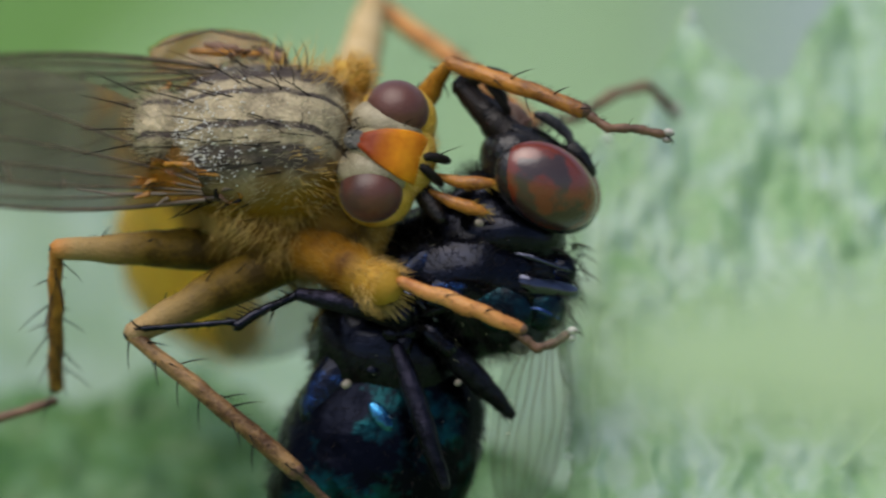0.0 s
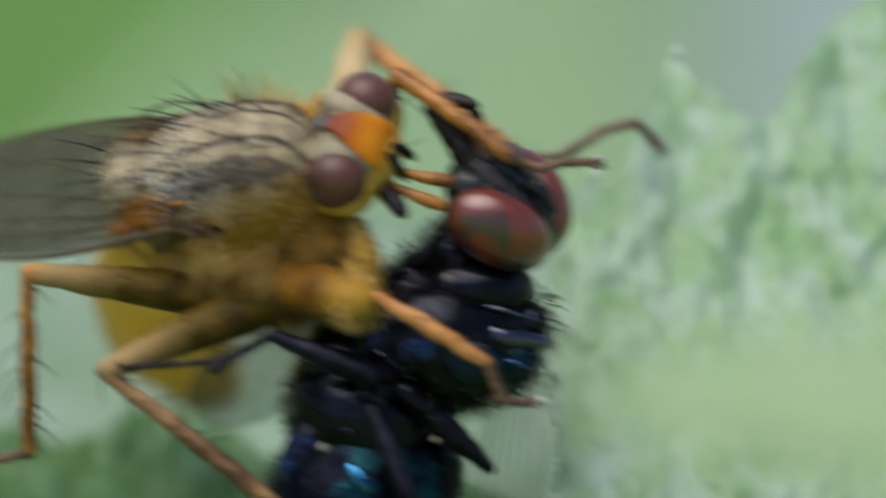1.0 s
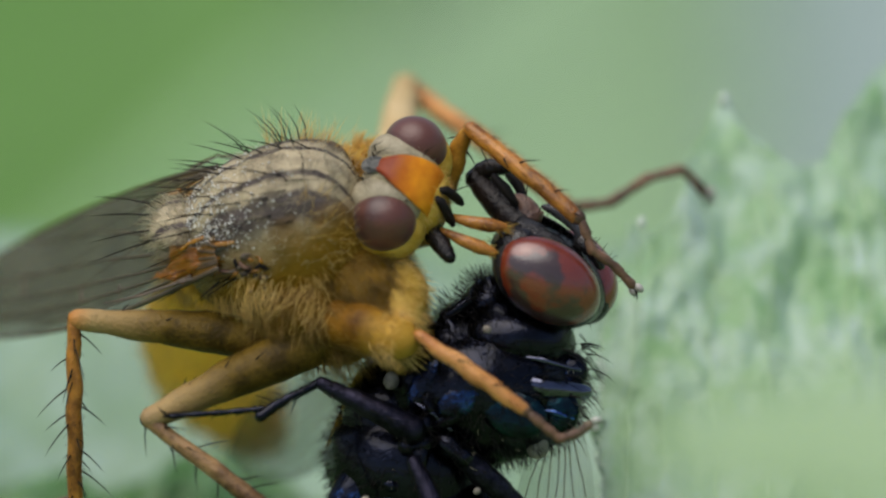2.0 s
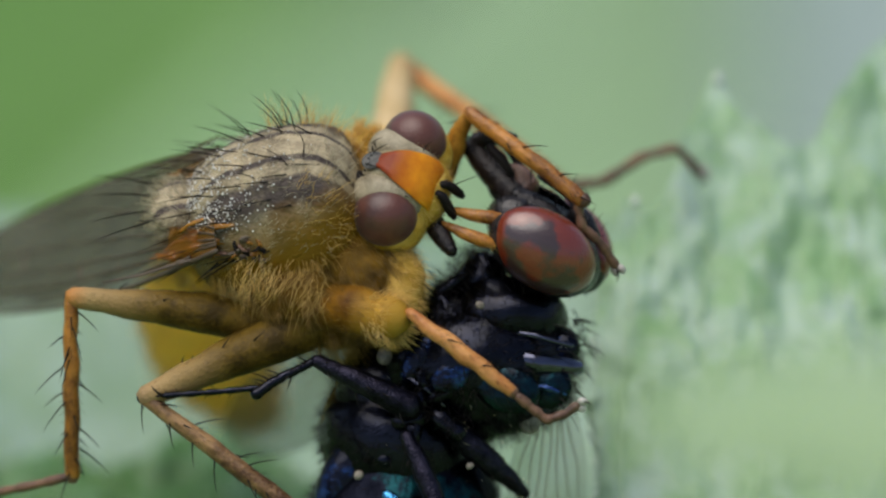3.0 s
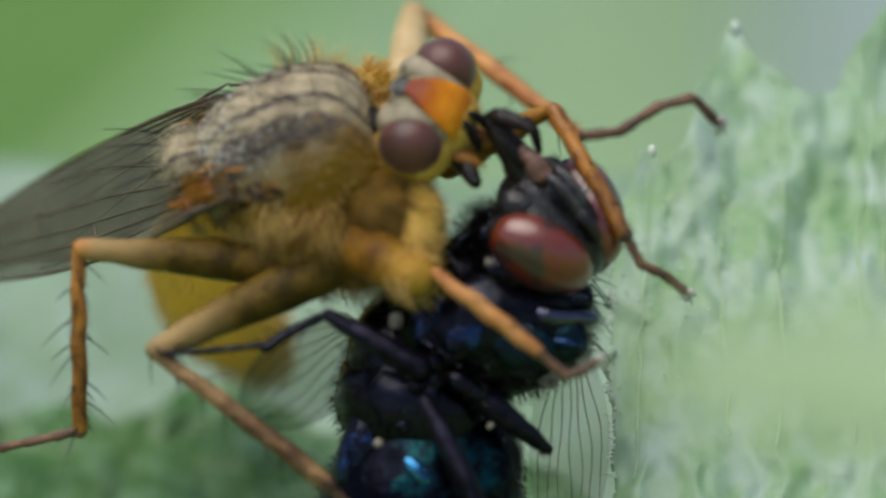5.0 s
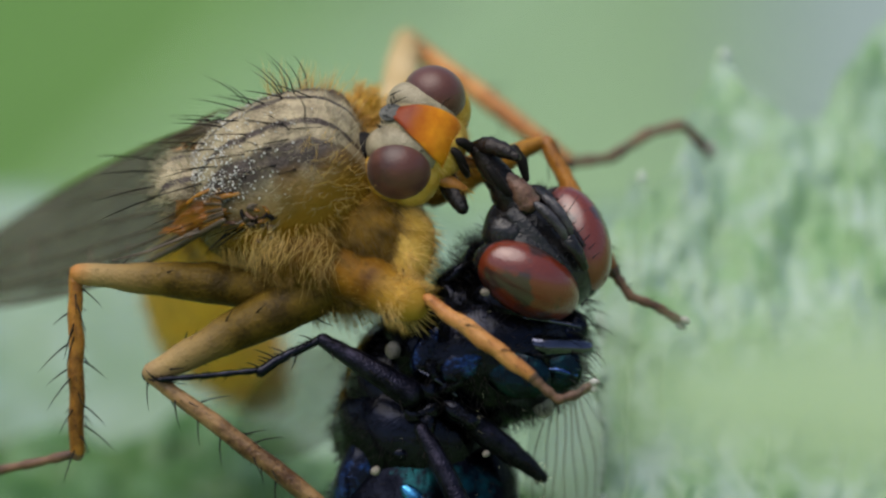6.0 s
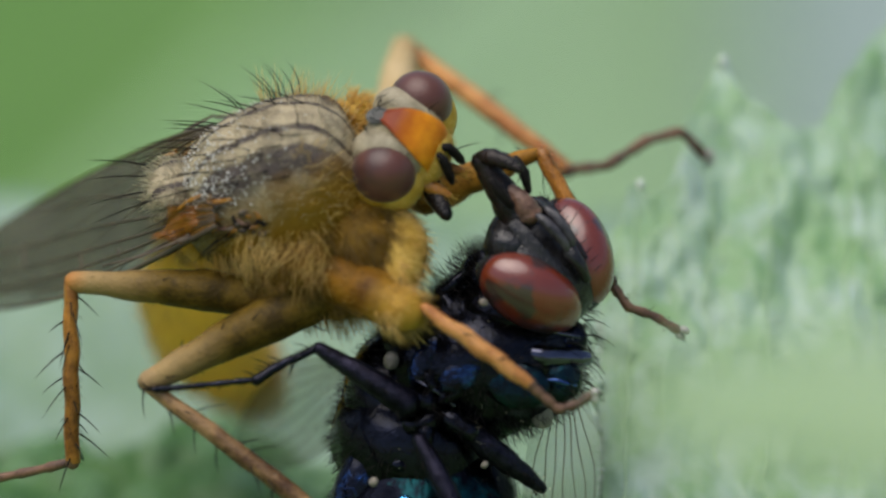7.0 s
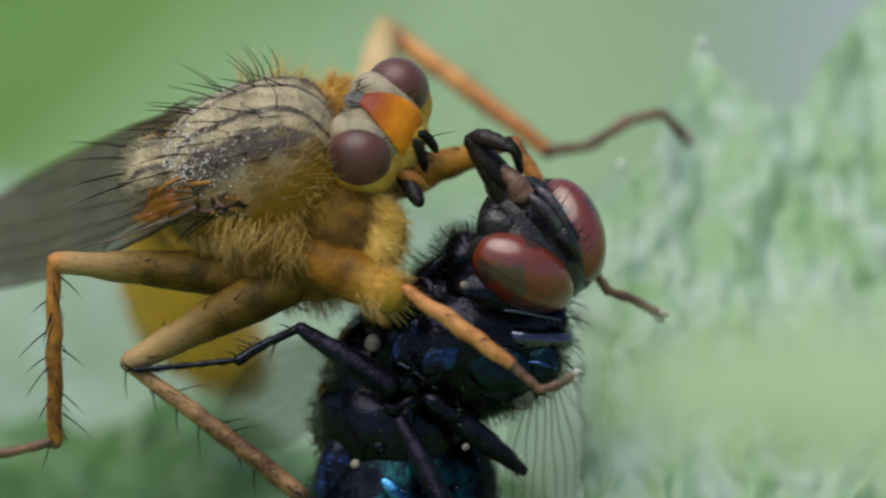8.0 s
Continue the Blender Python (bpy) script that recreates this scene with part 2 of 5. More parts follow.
FRONS = paler_knee(shade("orange_frons", (0.58, 0.15, 0.004), (0.82, 0.31, 0.01), 1.1, 0.42, 0.2, lit=0.25, spec=0.25), (0.22, 0.032, 0.003), 0.34)
MOUTH = shade("dark_brown_mouth", (0.006, 0.005, 0.005), (0.02, 0.013, 0.01), 3, 0.26, 0.5, spec=0.3)
OCELLI = shade("ocelli_dust", (0.06, 0.06, 0.055), (0.16, 0.16, 0.145), 3, 0.6, 0.3, spec=0.2)
EYE = eye_surface("brown_eye", (0.055, 0.016, 0.01), (0.1, 0.03, 0.019), 0.8, 0.5)
EYE.node_tree.nodes["Principled BSDF"].inputs["Sheen Weight"].default_value = 0.1
PREY_EYE = rimmed_eye("red_eye")
BLACK = shade("black_cuticle", (0.006, 0.0065, 0.01), (0.013, 0.015, 0.026), 2.2, 0.24, 0.35, metal=1.0, coat=0.25)
BLUE = shade("metallic_blue", (0.008, 0.01, 0.02), (0.025, 0.07, 0.22), 2.6, 0.24, 0.5, metal=1.0, coat=0.3, cut=(0.5, 0.7))
BELLY = shade("dark_teal_belly", (0.006, 0.007, 0.012), (0.009, 0.075, 0.085), 0.9, 0.3, 0.4, metal=1.0, cut=(0.5, 0.7))
TEAL = shade("metallic_teal", (0.007, 0.009, 0.014), (0.006, 0.036, 0.045), 1.6, 0.26, 0.4, metal=1.0, coat=0.2, cut=(0.46, 0.7))
PLUM = shade("dusted_black_leg", (0.01, 0.01, 0.015), (0.035, 0.033, 0.052), 3.2, 0.36, 0.6, metal=1.0)
PREY_FACE = shade("prey_face", (0.004, 0.004, 0.005), (0.02, 0.018, 0.018), 2.2, 0.2, 0.4)
CHEEK = shade("cheek_dust", (0.005, 0.005, 0.006), (0.032, 0.03, 0.032), 2.6, 0.2, 0.5)
WAX_PAD = shade("pale_pad", (0.3, 0.27, 0.24), (0.55, 0.52, 0.48), 3, 0.4, 0.3)
ANTENNA = shade("dusted_antenna", (0.015, 0.014, 0.016), (0.075, 0.07, 0.075), 3, 0.18, 0.4)
FACE_DUST = shade("dusted_face", (0.005, 0.005, 0.006), (0.024, 0.022, 0.024), 3.5, 0.2, 0.5)
TAN = shade("tan_membrane", (0.06, 0.028, 0.018), (0.24, 0.13, 0.085), 3, 0.4, 0.4)
CREAM = shade("cream_knob", (0.14, 0.12, 0.09), (0.32, 0.29, 0.23), 6, 0.5, 0.5)
WING = clear("smoky_wing", (0.11, 0.112, 0.07), 0.53)


def amber_root(m):
    """The membrane turns amber towards its root."""
    n, k = m.node_tree.nodes, m.node_tree.links
    p = n["Principled BSDF"]
    p.inputs["Specular IOR Level"].default_value, p.inputs["Roughness"].default_value = 0.15, 0.5
    base = p.inputs["Base Color"].links[0].from_socket
    place, cut, spot, near, mix = (n.new("ShaderNodeTexCoord"), n.new("ShaderNodeSeparateXYZ"), n.new("ShaderNodeTexNoise"), n.new("ShaderNodeMapRange"), n.new("ShaderNodeMix"))
    wave = n.new("ShaderNodeMath")
    wave.operation = "MULTIPLY_ADD"
    wave.inputs[1].default_value = 1.6 * MM
    spot.inputs["Scale"].default_value = 1400
    near.inputs["From Min"].default_value, near.inputs["From Max"].default_value = -1.5 * MM, -0.3 * MM
    mix.data_type = "RGBA"
    mix.inputs["B"].default_value = (0.2, 0.1, 0.016, 1)
    k.new(place.outputs["Object"], cut.inputs[0])
    k.new(place.outputs["Object"], spot.inputs["Vector"])
    k.new(spot.outputs["Fac"], wave.inputs[0])
    k.new(cut.outputs["X"], wave.inputs[2])
    k.new(wave.outputs[0], near.inputs["Value"])
    k.new(near.outputs[0], mix.inputs["Factor"])
    k.new(base, mix.inputs["A"])
    k.new(mix.outputs["Result"], p.inputs["Base Color"])
    return m


amber_root(WING)
AMBER_FILM = clear("amber_film", (0.3, 0.11, 0.006), 0.5, 0.15)
RIM = shade("silvery_rim", (0.2, 0.17, 0.1), (0.38, 0.33, 0.22), 2.5, 0.55, 0.3)
PREY_WING = clear("clear_wing", (0.15, 0.18, 0.115), 0.16, 0.25)
BACK_WING = clear("dusky_wing", (0.06, 0.08, 0.045), 0.28, 0.4)
# Blue highlights of the blowfly's thorax, put into a base colour.
SHEEN = shade("blue_sheen", (0.02, 0.04, 0.12), (0.07, 0.19, 0.55), 2.6, 0.16, 0.3, metal=1.0, coat=0.5)
# The belly's brightest glint, put into the colour as a lighter blue.
GLINT = shade("blue_glint", (0.02, 0.08, 0.2), (0.08, 0.4, 0.75), 3.5, 0.2, 0.5, metal=1.0, coat=0.3)
VEIN = shade("wing_vein", (0.045, 0.032, 0.018), (0.1, 0.07, 0.04), 2, 0.45, 0.2)
SCLERITE = shade("amber_sclerite", (0.08, 0.028, 0.004), (0.4, 0.18, 0.016), 3.5, 0.22, 0.6, lit=0.15)


def leaf_surface(name, low, high, wax, size=0.55, streak=0.4):
    """A wrinkled green blade with a pale waxy bloom on its raised cells and thin pale veins."""
    m = shade(name, low, high, size, 0.5, 0.6, fine=5, lit=0.15)
    n, k = m.node_tree.nodes, m.node_tree.links
    p = n["Principled BSDF"]
    base = p.inputs["Base Color"].links[0].from_socket
    place, flat, v, r, mix = (n.new("ShaderNodeTexCoord"), n.new("ShaderNodeMapping"), n.new("ShaderNodeTexNoise"),
                              n.new("ShaderNodeValToRGB"), n.new("ShaderNodeMix"))
    flat.inputs["Scale"].default_value = (1.0, 1.0, streak)
    v.inputs["Scale"].default_value, v.inputs["Detail"].default_value = 1300, 6
    r.color_ramp.elements[0].position, r.color_ramp.elements[1].position = 0.42, 0.68
    mix.data_type = "RGBA"
    mix.inputs["B"].default_value = (*wax, 1)
    k.new(place.outputs["Object"], flat.inputs["Vector"])
    k.new(flat.outputs[0], v.inputs["Vector"])
    k.new(v.outputs["Fac"], r.inputs["Fac"])
    k.new(r.outputs["Color"], mix.inputs["Factor"])
    k.new(base, mix.inputs["A"])
    k.new(mix.outputs["Result"], p.inputs["Base Color"])
    return m


LEAF = leaf_surface("leaf_blade", (0.165, 0.315, 0.125), (0.23, 0.38, 0.205), (0.32, 0.445, 0.36))
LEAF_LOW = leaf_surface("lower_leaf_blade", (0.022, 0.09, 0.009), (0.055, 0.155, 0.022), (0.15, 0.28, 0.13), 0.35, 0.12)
LEAF_BASE = leaf_surface("base_leaf_blade", (0.13, 0.23, 0.125), (0.185, 0.3, 0.19), (0.24, 0.35, 0.285), 0.12)
WAX_VEIN = shade("pale_ridge", (0.26, 0.43, 0.2), (0.4, 0.56, 0.34), 1.5, 0.45, 0.2)
LOBE = shade("lobe_blade", (0.225, 0.355, 0.155), (0.315, 0.435, 0.25), 0.12, 0.5, 0.1, lit=0.1)
GRASS = shade("grass_blade", (0.1, 0.22, 0.04), (0.18, 0.34, 0.1), 0.03, 0.5, 0.2)
SOIL = shade("lawn", (0.14, 0.26, 0.08), (0.24, 0.36, 0.16), 0.02, 0.8, 0.3)
MEADOW_PALE = shade("pale_meadow_leaf", (0.36, 0.54, 0.3), (0.45, 0.63, 0.38), 0.03, 0.45, 0.1)
MEADOW_GREEN = shade("fresh_meadow_leaf", (0.055, 0.16, 0.012), (0.09, 0.22, 0.032), 0.05, 0.45, 0.1)
MEADOW_GREY = shade("grey_meadow_leaf", (0.24, 0.32, 0.29), (0.31, 0.39, 0.36), 0.03, 0.45, 0.1)
WAX = shade("waxy_tip", (0.42, 0.52, 0.42), (0.62, 0.7, 0.6), 2, 0.45, 0.2)


# ---- shapes ----
class Geo:
    """Vertices and faces, gathered in millimetres."""

    def __init__(self):
        self.v, self.f = [], []

    def ball(self, c, r, rot=None, nu=28, nv=16, bend=None):
        c, o = Vector(c), len(self.v)
        rot = rot or Matrix.Identity(3)
        for j in range(1, nv):
            th = math.pi * j / nv
            for i in range(nu):
                ph = 2 * math.pi * i / nu
                d = Vector((math.sin(th) * math.cos(ph), math.sin(th) * math.sin(ph), math.cos(th)))
                p = Vector((d.x * r[0], d.y * r[1], d.z * r[2]))
                if bend:
                    p = bend(p, d)
                self.v.append(c + rot @ p)
        ends = []
        for s in (1, -1):
            p = Vector((0, 0, s * r[2]))
            if bend:
                p = bend(p, Vector((0, 0, s)))
            ends.append(len(self.v))
            self.v.append(c + rot @ p)
        for j in range(nv - 2):
            for i in range(nu):
                a, b = o + j * nu + i, o + j * nu + (i + 1) % nu
                self.f.append((a, a + nu, b + nu, b))
        for i in range(nu):
            a, b = o + i, o + (i + 1) % nu
            self.f.append((ends[0], a, b))
            a, b = a + (nv - 2) * nu, b + (nv - 2) * nu
            self.f.append((ends[1], b, a))
        return self

    def tube(self, pts, radii, sides=10, flat=1.0):
        pts = [Vector(p) for p in pts]
        d0 = (pts[1] - pts[0]).normalized()
        d1 = (pts[-1] - pts[-2]).normalized()
        r0, r1 = radii[0], radii[-1]
        line = [(pts[0] - d0 * r0 * 0.6, r0 * 0.5)] + list(zip(pts, radii)) + [(pts[-1] + d1 * r1 * 0.6, r1 * 0.5)]
        up = Vector((0, 0, 1)) if abs(d0.z) < 0.9 else Vector((0, 1, 0))
        o = len(self.v)
        for i, (p, r) in enumerate(line):
            a, b = line[max(i - 1, 0)][0], line[min(i + 1, len(line) - 1)][0]
            d = (b - a).normalized()
            s = d.cross(up).normalized()
            up = s.cross(d).normalized()
            for q in range(sides):
                w = 2 * math.pi * q / sides
                self.v.append(p + (s * math.cos(w) + up * math.sin(w) * flat) * r)
        n = len(line)
        for i in range(n - 1):
            for q in range(sides):
                a, b = o + i * sides + q, o + i * sides + (q + 1) % sides
                self.f.append((a, b, b + sides, a + sides))
        self.f.append(tuple(o + q for q in reversed(range(sides))))
        self.f.append(tuple(o + (n - 1) * sides + q for q in range(sides)))
        return self

    def strand(self, root, way, length, r, bend=(0, 0, 0)):
        root, way, bend = Vector(root), Vector(way).normalized(), Vector(bend)
        s = way.orthogonal().normalized()
        u = way.cross(s)
        o = len(self.v)
        for k in (0, 0.35, 0.7):
            c = root + way * length * k + bend * k * k * length
            for q in range(3):
                w = 2.0944 * q
                self.v.append(c + (s * math.cos(w) + u * math.sin(w)) * r * (1 - k * 0.65))
        self.v.append(root + way * length + bend * length)
        for k in range(2):
            for q in range(3):
                a, b = o + 3 * k + q, o + 3 * k + (q + 1) % 3
                self.f.append((a, b, b + 3, a + 3))
        for q in range(3):
            self.f.append((o + 6 + q, o + 6 + (q + 1) % 3, o + 9))
        return self

    def sheet(self, nu, nv, place, thick=0.0):
        """A grid of place(s, t), s and t from 0 to 1; with thickness along its normal it becomes a closed slab."""
        g = [[Vector(place(i / nu, j / nv)) for i in range(nu + 1)] for j in range(nv + 1)]
        layers = (0,) if not thick else (0, 1)
        base = []
        for lay in layers:
            base.append(len(self.v))
            for j in range(nv + 1):
                for i in range(nu + 1):
                    p = g[j][i]
                    if lay:
                        du = g[j][min(i + 1, nu)] - g[j][max(i - 1, 0)]
                        dv = g[min(j + 1, nv)][i] - g[max(j - 1, 0)][i]
                        nrm = du.cross(dv)
                        p = p - (nrm.normalized() if nrm.length else Vector((0, 0, 0))) * thick
                    self.v.append(p)
        w = nu + 1
        for lay, o in zip(layers, base):
            for j in range(nv):
                for i in range(nu):
                    q = (o + j * w + i, o + j * w + i + 1, o + (j + 1) * w + i + 1, o + (j + 1) * w + i)
                    self.f.append(q if not lay else q[::-1])
        if thick:
            rim = [i for i in range(w)] + [j * w + nu for j in range(1, nv + 1)] + [nv * w + i for i in range(nu - 1, -1, -1)] + [j * w for j in range(nv - 1, 0, -1)]
            a, b = base
            for i in range(len(rim)):
                p, q = rim[i], rim[(i + 1) % len(rim)]
                self.f.append((a + q, a + p, b + p, b + q))
        return self


def link(name, geo, mat, parent=None, label="", smooth=True):
    me = bpy.data.meshes.new(name)
    me.from_pydata([tuple(p * MM) for p in geo.v], [], geo.f)
    if len(geo.f) < 12000:
        bm = bmesh.new()
        bm.from_mesh(me)
        bmesh.ops.recalc_face_normals(bm, faces=bm.faces)
        bm.to_mesh(me)
        bm.free()
    me.materials.append(mat)
    if smooth:
        me.polygons.foreach_set("use_smooth", [True] * len(me.polygons))
    me.update()
    ob = new(name, me)
    if parent is not None:
        ob.parent = parent
    return tagged(ob, label)


part = link
rnd = random.Random(7)


def jitter(k):
    return Vector((rnd.uniform(-k, k), rnd.uniform(-k, k), rnd.uniform(-k, k)))


def basis(f, u):
    """A turn whose x points along f and whose z leans towards u."""
    x = Vector(f).normalized()
    y = Vector(u).cross(x).normalized()
    return Matrix((x, y, x.cross(y))).transposed()


def stand(rot, p):
    return Matrix.Translation(Vector(p) * MM) @ rot.to_4x4()


def between(a, b, u=(0, -1, 0.3)):
    """The pose of a segment that starts at a and runs along its x to b."""
    return stand(basis(Vector(b) - Vector(a), u), a)


def ease(keys, t):
    """The value at t in rows (seconds, value), gliding from one to the next."""
    if t <= keys[0][0]:
        return keys[0][1]
    for (a, p), (b, q) in zip(keys, keys[1:]):
        if t <= b:
            s = (t - a) / (b - a)
            s = s * s * (3 - 2 * s) if b - a > 0.15 else s
            if isinstance(p, Matrix):
                return stand(p.to_quaternion().slerp(q.to_quaternion(), s).to_matrix(), p.translation.lerp(q.translation, s) / MM)
            return p + (q - p) * s
    return keys[-1][1]


def fuzz(geo, c, r, rot, n, length, thick, lean, keep=None, spread=0.5, bend=None):
    """Hairs standing on an ellipsoid, leaning towards lean."""
    c, rot, lean = Vector(c), rot or Matrix.Identity(3), Vector(lean)
    for _ in range(n):
        z, w = rnd.uniform(-1, 1), rnd.uniform(0, 2 * math.pi)
        s = math.sqrt(1 - z * z)
        d = Vector((s * math.cos(w), s * math.sin(w), z))
        if keep and not keep(d):
            continue
        p = Vector((d.x * r[0], d.y * r[1], d.z * r[2])) * 0.985
        if bend:
            p = bend(p, d)
        nrm = Vector((d.x / r[0], d.y / r[1], d.z / r[2])).normalized()
        way = (nrm + lean + jitter(spread)).normalized()
        geo.strand(c + rot @ p, rot @ way, length * rnd.uniform(0.6, 1.25), thick, rot @ (lean * 0.3 + jitter(0.15)))


def knotty(pts, radii, sides=14, rough=0.22, k=5):
    """An uneven tube through the points."""
    pts = [Vector(p) for p in pts]
    odd, line, rad = rnd.uniform(0, 90), [], []
    for i in range(len(pts) - 1):
        for j in range(k + (i == len(pts) - 2)):
            s = j / k
            line.append(pts[i].lerp(pts[i + 1], s))
            rad.append((radii[i] + (radii[i + 1] - radii[i]) * s) * (1 + rough * noise.noise(Vector((len(line) * 0.4, odd, 2)))))
    return Geo().tube(line, rad, sides)


def tufts(geo, c, r, n, length, thick, lean, keep=None, count=9):
    """Hairs in clumps that lean together, on an ellipsoid."""
    c, lean = Vector(c), Vector(lean)
    for _ in range(n):
        z, w = rnd.uniform(-1, 1), rnd.uniform(0, 2 * math.pi)
        s = math.sqrt(1 - z * z)
        d = Vector((s * math.cos(w), s * math.sin(w), z))
        if keep and not keep(d):
            continue
        nrm = Vector((d.x / r[0], d.y / r[1], d.z / r[2])).normalized()
        way = nrm * 0.8 + lean + jitter(0.45)
        far = length * rnd.uniform(0.55, 1.3)
        for _ in range(count):
            p = (d + jitter(0.1)).normalized()
            geo.strand(c + Vector((p.x * r[0], p.y * r[1], p.z * r[2])) * 0.985, way + jitter(0.22), far * rnd.uniform(0.7, 1.15), thick, lean * 0.35 + jitter(0.12))


TIMES = [i * 0.0625 for i in range(129)]
moves = []


def keyed(ob, pose_at):
    """Remember that ob moves; pose_at(t) is its pose in its parent's space, or in the world."""
    moves.append((ob, pose_at))
    ob.matrix_basis = pose_at(8.0)


def segment(name, length, r0, r1, mat, parent, label="", swell=0.0, spines=0, spine=0.35, hairs=0, hair_mat=None, sides=12, fur=0.12):
    """A leg segment along its own x, with bristles and short hairs as pieces of it."""
    n, odd = 22, rnd.uniform(0, 90)
    pts = [(length * i / n, 0.04 * noise.noise(Vector((i * 0.3, odd, 1))), 0.03 * length * math.sin(math.pi * i / n)) for i in range(n + 1)]
    rad = [(r0 + (r1 - r0) * i / n) * (1 + swell * math.sin(math.pi * i / n)) * (1 + 0.1 * noise.noise(Vector((i * 0.45, odd, 5)))) for i in range(n + 1)]
    ob = part(name, Geo().tube(pts, rad, sides), mat, parent, label)

    def skin(s, w):
        r = (r0 + (r1 - r0) * s) * (1 + swell * math.sin(math.pi * s))
        return Vector((length * s, r * 0.95 * math.cos(w), r * 0.95 * math.sin(w) + 0.03 * length * math.sin(math.pi * s)))

    if spines:
        g = Geo()
        for i in range(spines):
            s, w = (i + rnd.uniform(0.2, 0.9)) / spines, rnd.choice((-1.4, -1.9, 1.4, 1.9, 0.2, 3.0)) + rnd.uniform(-0.5, 0.5)
            g.strand(skin(s, w), Vector((0.55, math.cos(w), math.sin(w))), spine * rnd.uniform(0.5, 1.25), 0.019, (0.25, 0, 0))
        part("bristles", g, BRISTLE, ob, "black bristles")
    if hairs:
        g = Geo()
        for _ in range(hairs):
            s, w = rnd.random(), rnd.uniform(0, 6.28)
            g.strand(skin(s, w), Vector((0.9, math.cos(w), math.sin(w))) + jitter(0.3), rnd.uniform(0.5, 1.3) * fur, 0.0045, (0.2, 0, 0))
        part("hairs", g, hair_mat or BRISTLE, ob)
    return ob


def toes(name, pts, r, mat, parent, label=""):
    """A foot of five beads and two claws along the points, which count from its first point."""
    path = [Vector(p) for p in pts]
    lens = [(b - a).length for a, b in zip(path, path[1:])]
    total = sum(lens)

    def along(s):
        s *= total
        for a, b, q in zip(path, path[1:], lens):
            if s <= q:
                return a.lerp(b, s / q)
            s -= q
        return path[-1]

    line, rad, n = [], [], 25
    for i in range(n + 1):
        s = i / n
        line.append(along(s))
        rad.append(r * (0.72 + 0.3 * ((s * 5) % 1.0)) * (1.05 - 0.1 * s))
    ob = part(name, Geo().tube(line, rad, 10), mat, parent, label)
    end, d = path[-1], (path[-1] - path[-2]).normalized()
    side = d.cross(Vector((0, 1, 0.2))).normalized()
    g = Geo()
    for s in (-1, 1):
        g.strand(end, d + side * s * 0.7, 0.26, 0.035, d.cross(side) * 0.6)
    part("claws", g, BRISTLE, ob, "dark curved claws")
    g = Geo()
    for _ in range(46):
        s = rnd.random()
        p = along(s)
        g.strand(p + jitter(r * 0.7), d + jitter(1.1), rnd.uniform(0.08, 0.16), 0.008)
    part("hairs", g, BRISTLE, ob)
    return ob


# ---- leaves and ground ----
def line_at(rows, x):
    for (a, p), (b, q) in zip(rows, rows[1:]):
        if x <= b:
            return p + (q - p) * max(0.0, (x - a) / (b - a))
    return rows[-1][1]


def crinkle(x, z, k, seed):
    return noise.noise(Vector((x * k, z * k, seed)))


def stalk(ob, p, r):
    """A stem from the leaf's foot p (in its own space) down to the ground."""
    top = ob.matrix_world @ (Vector(p) * MM)
    foot = Vector((top.x * 1.15, top.y + 0.02, -0.114))
    inv = ob.matrix_world.inverted()
    pts = [inv @ top.lerp(foot, k / 8) / MM + Vector((0, 2.5 * math.sin(math.pi * k / 8), 0)) for k in range(9)]
    part("stalk", Geo().tube(pts, [r * (1 + 0.05 * k) for k in range(9)], 12), GRASS, ob, "green leaf stalk")


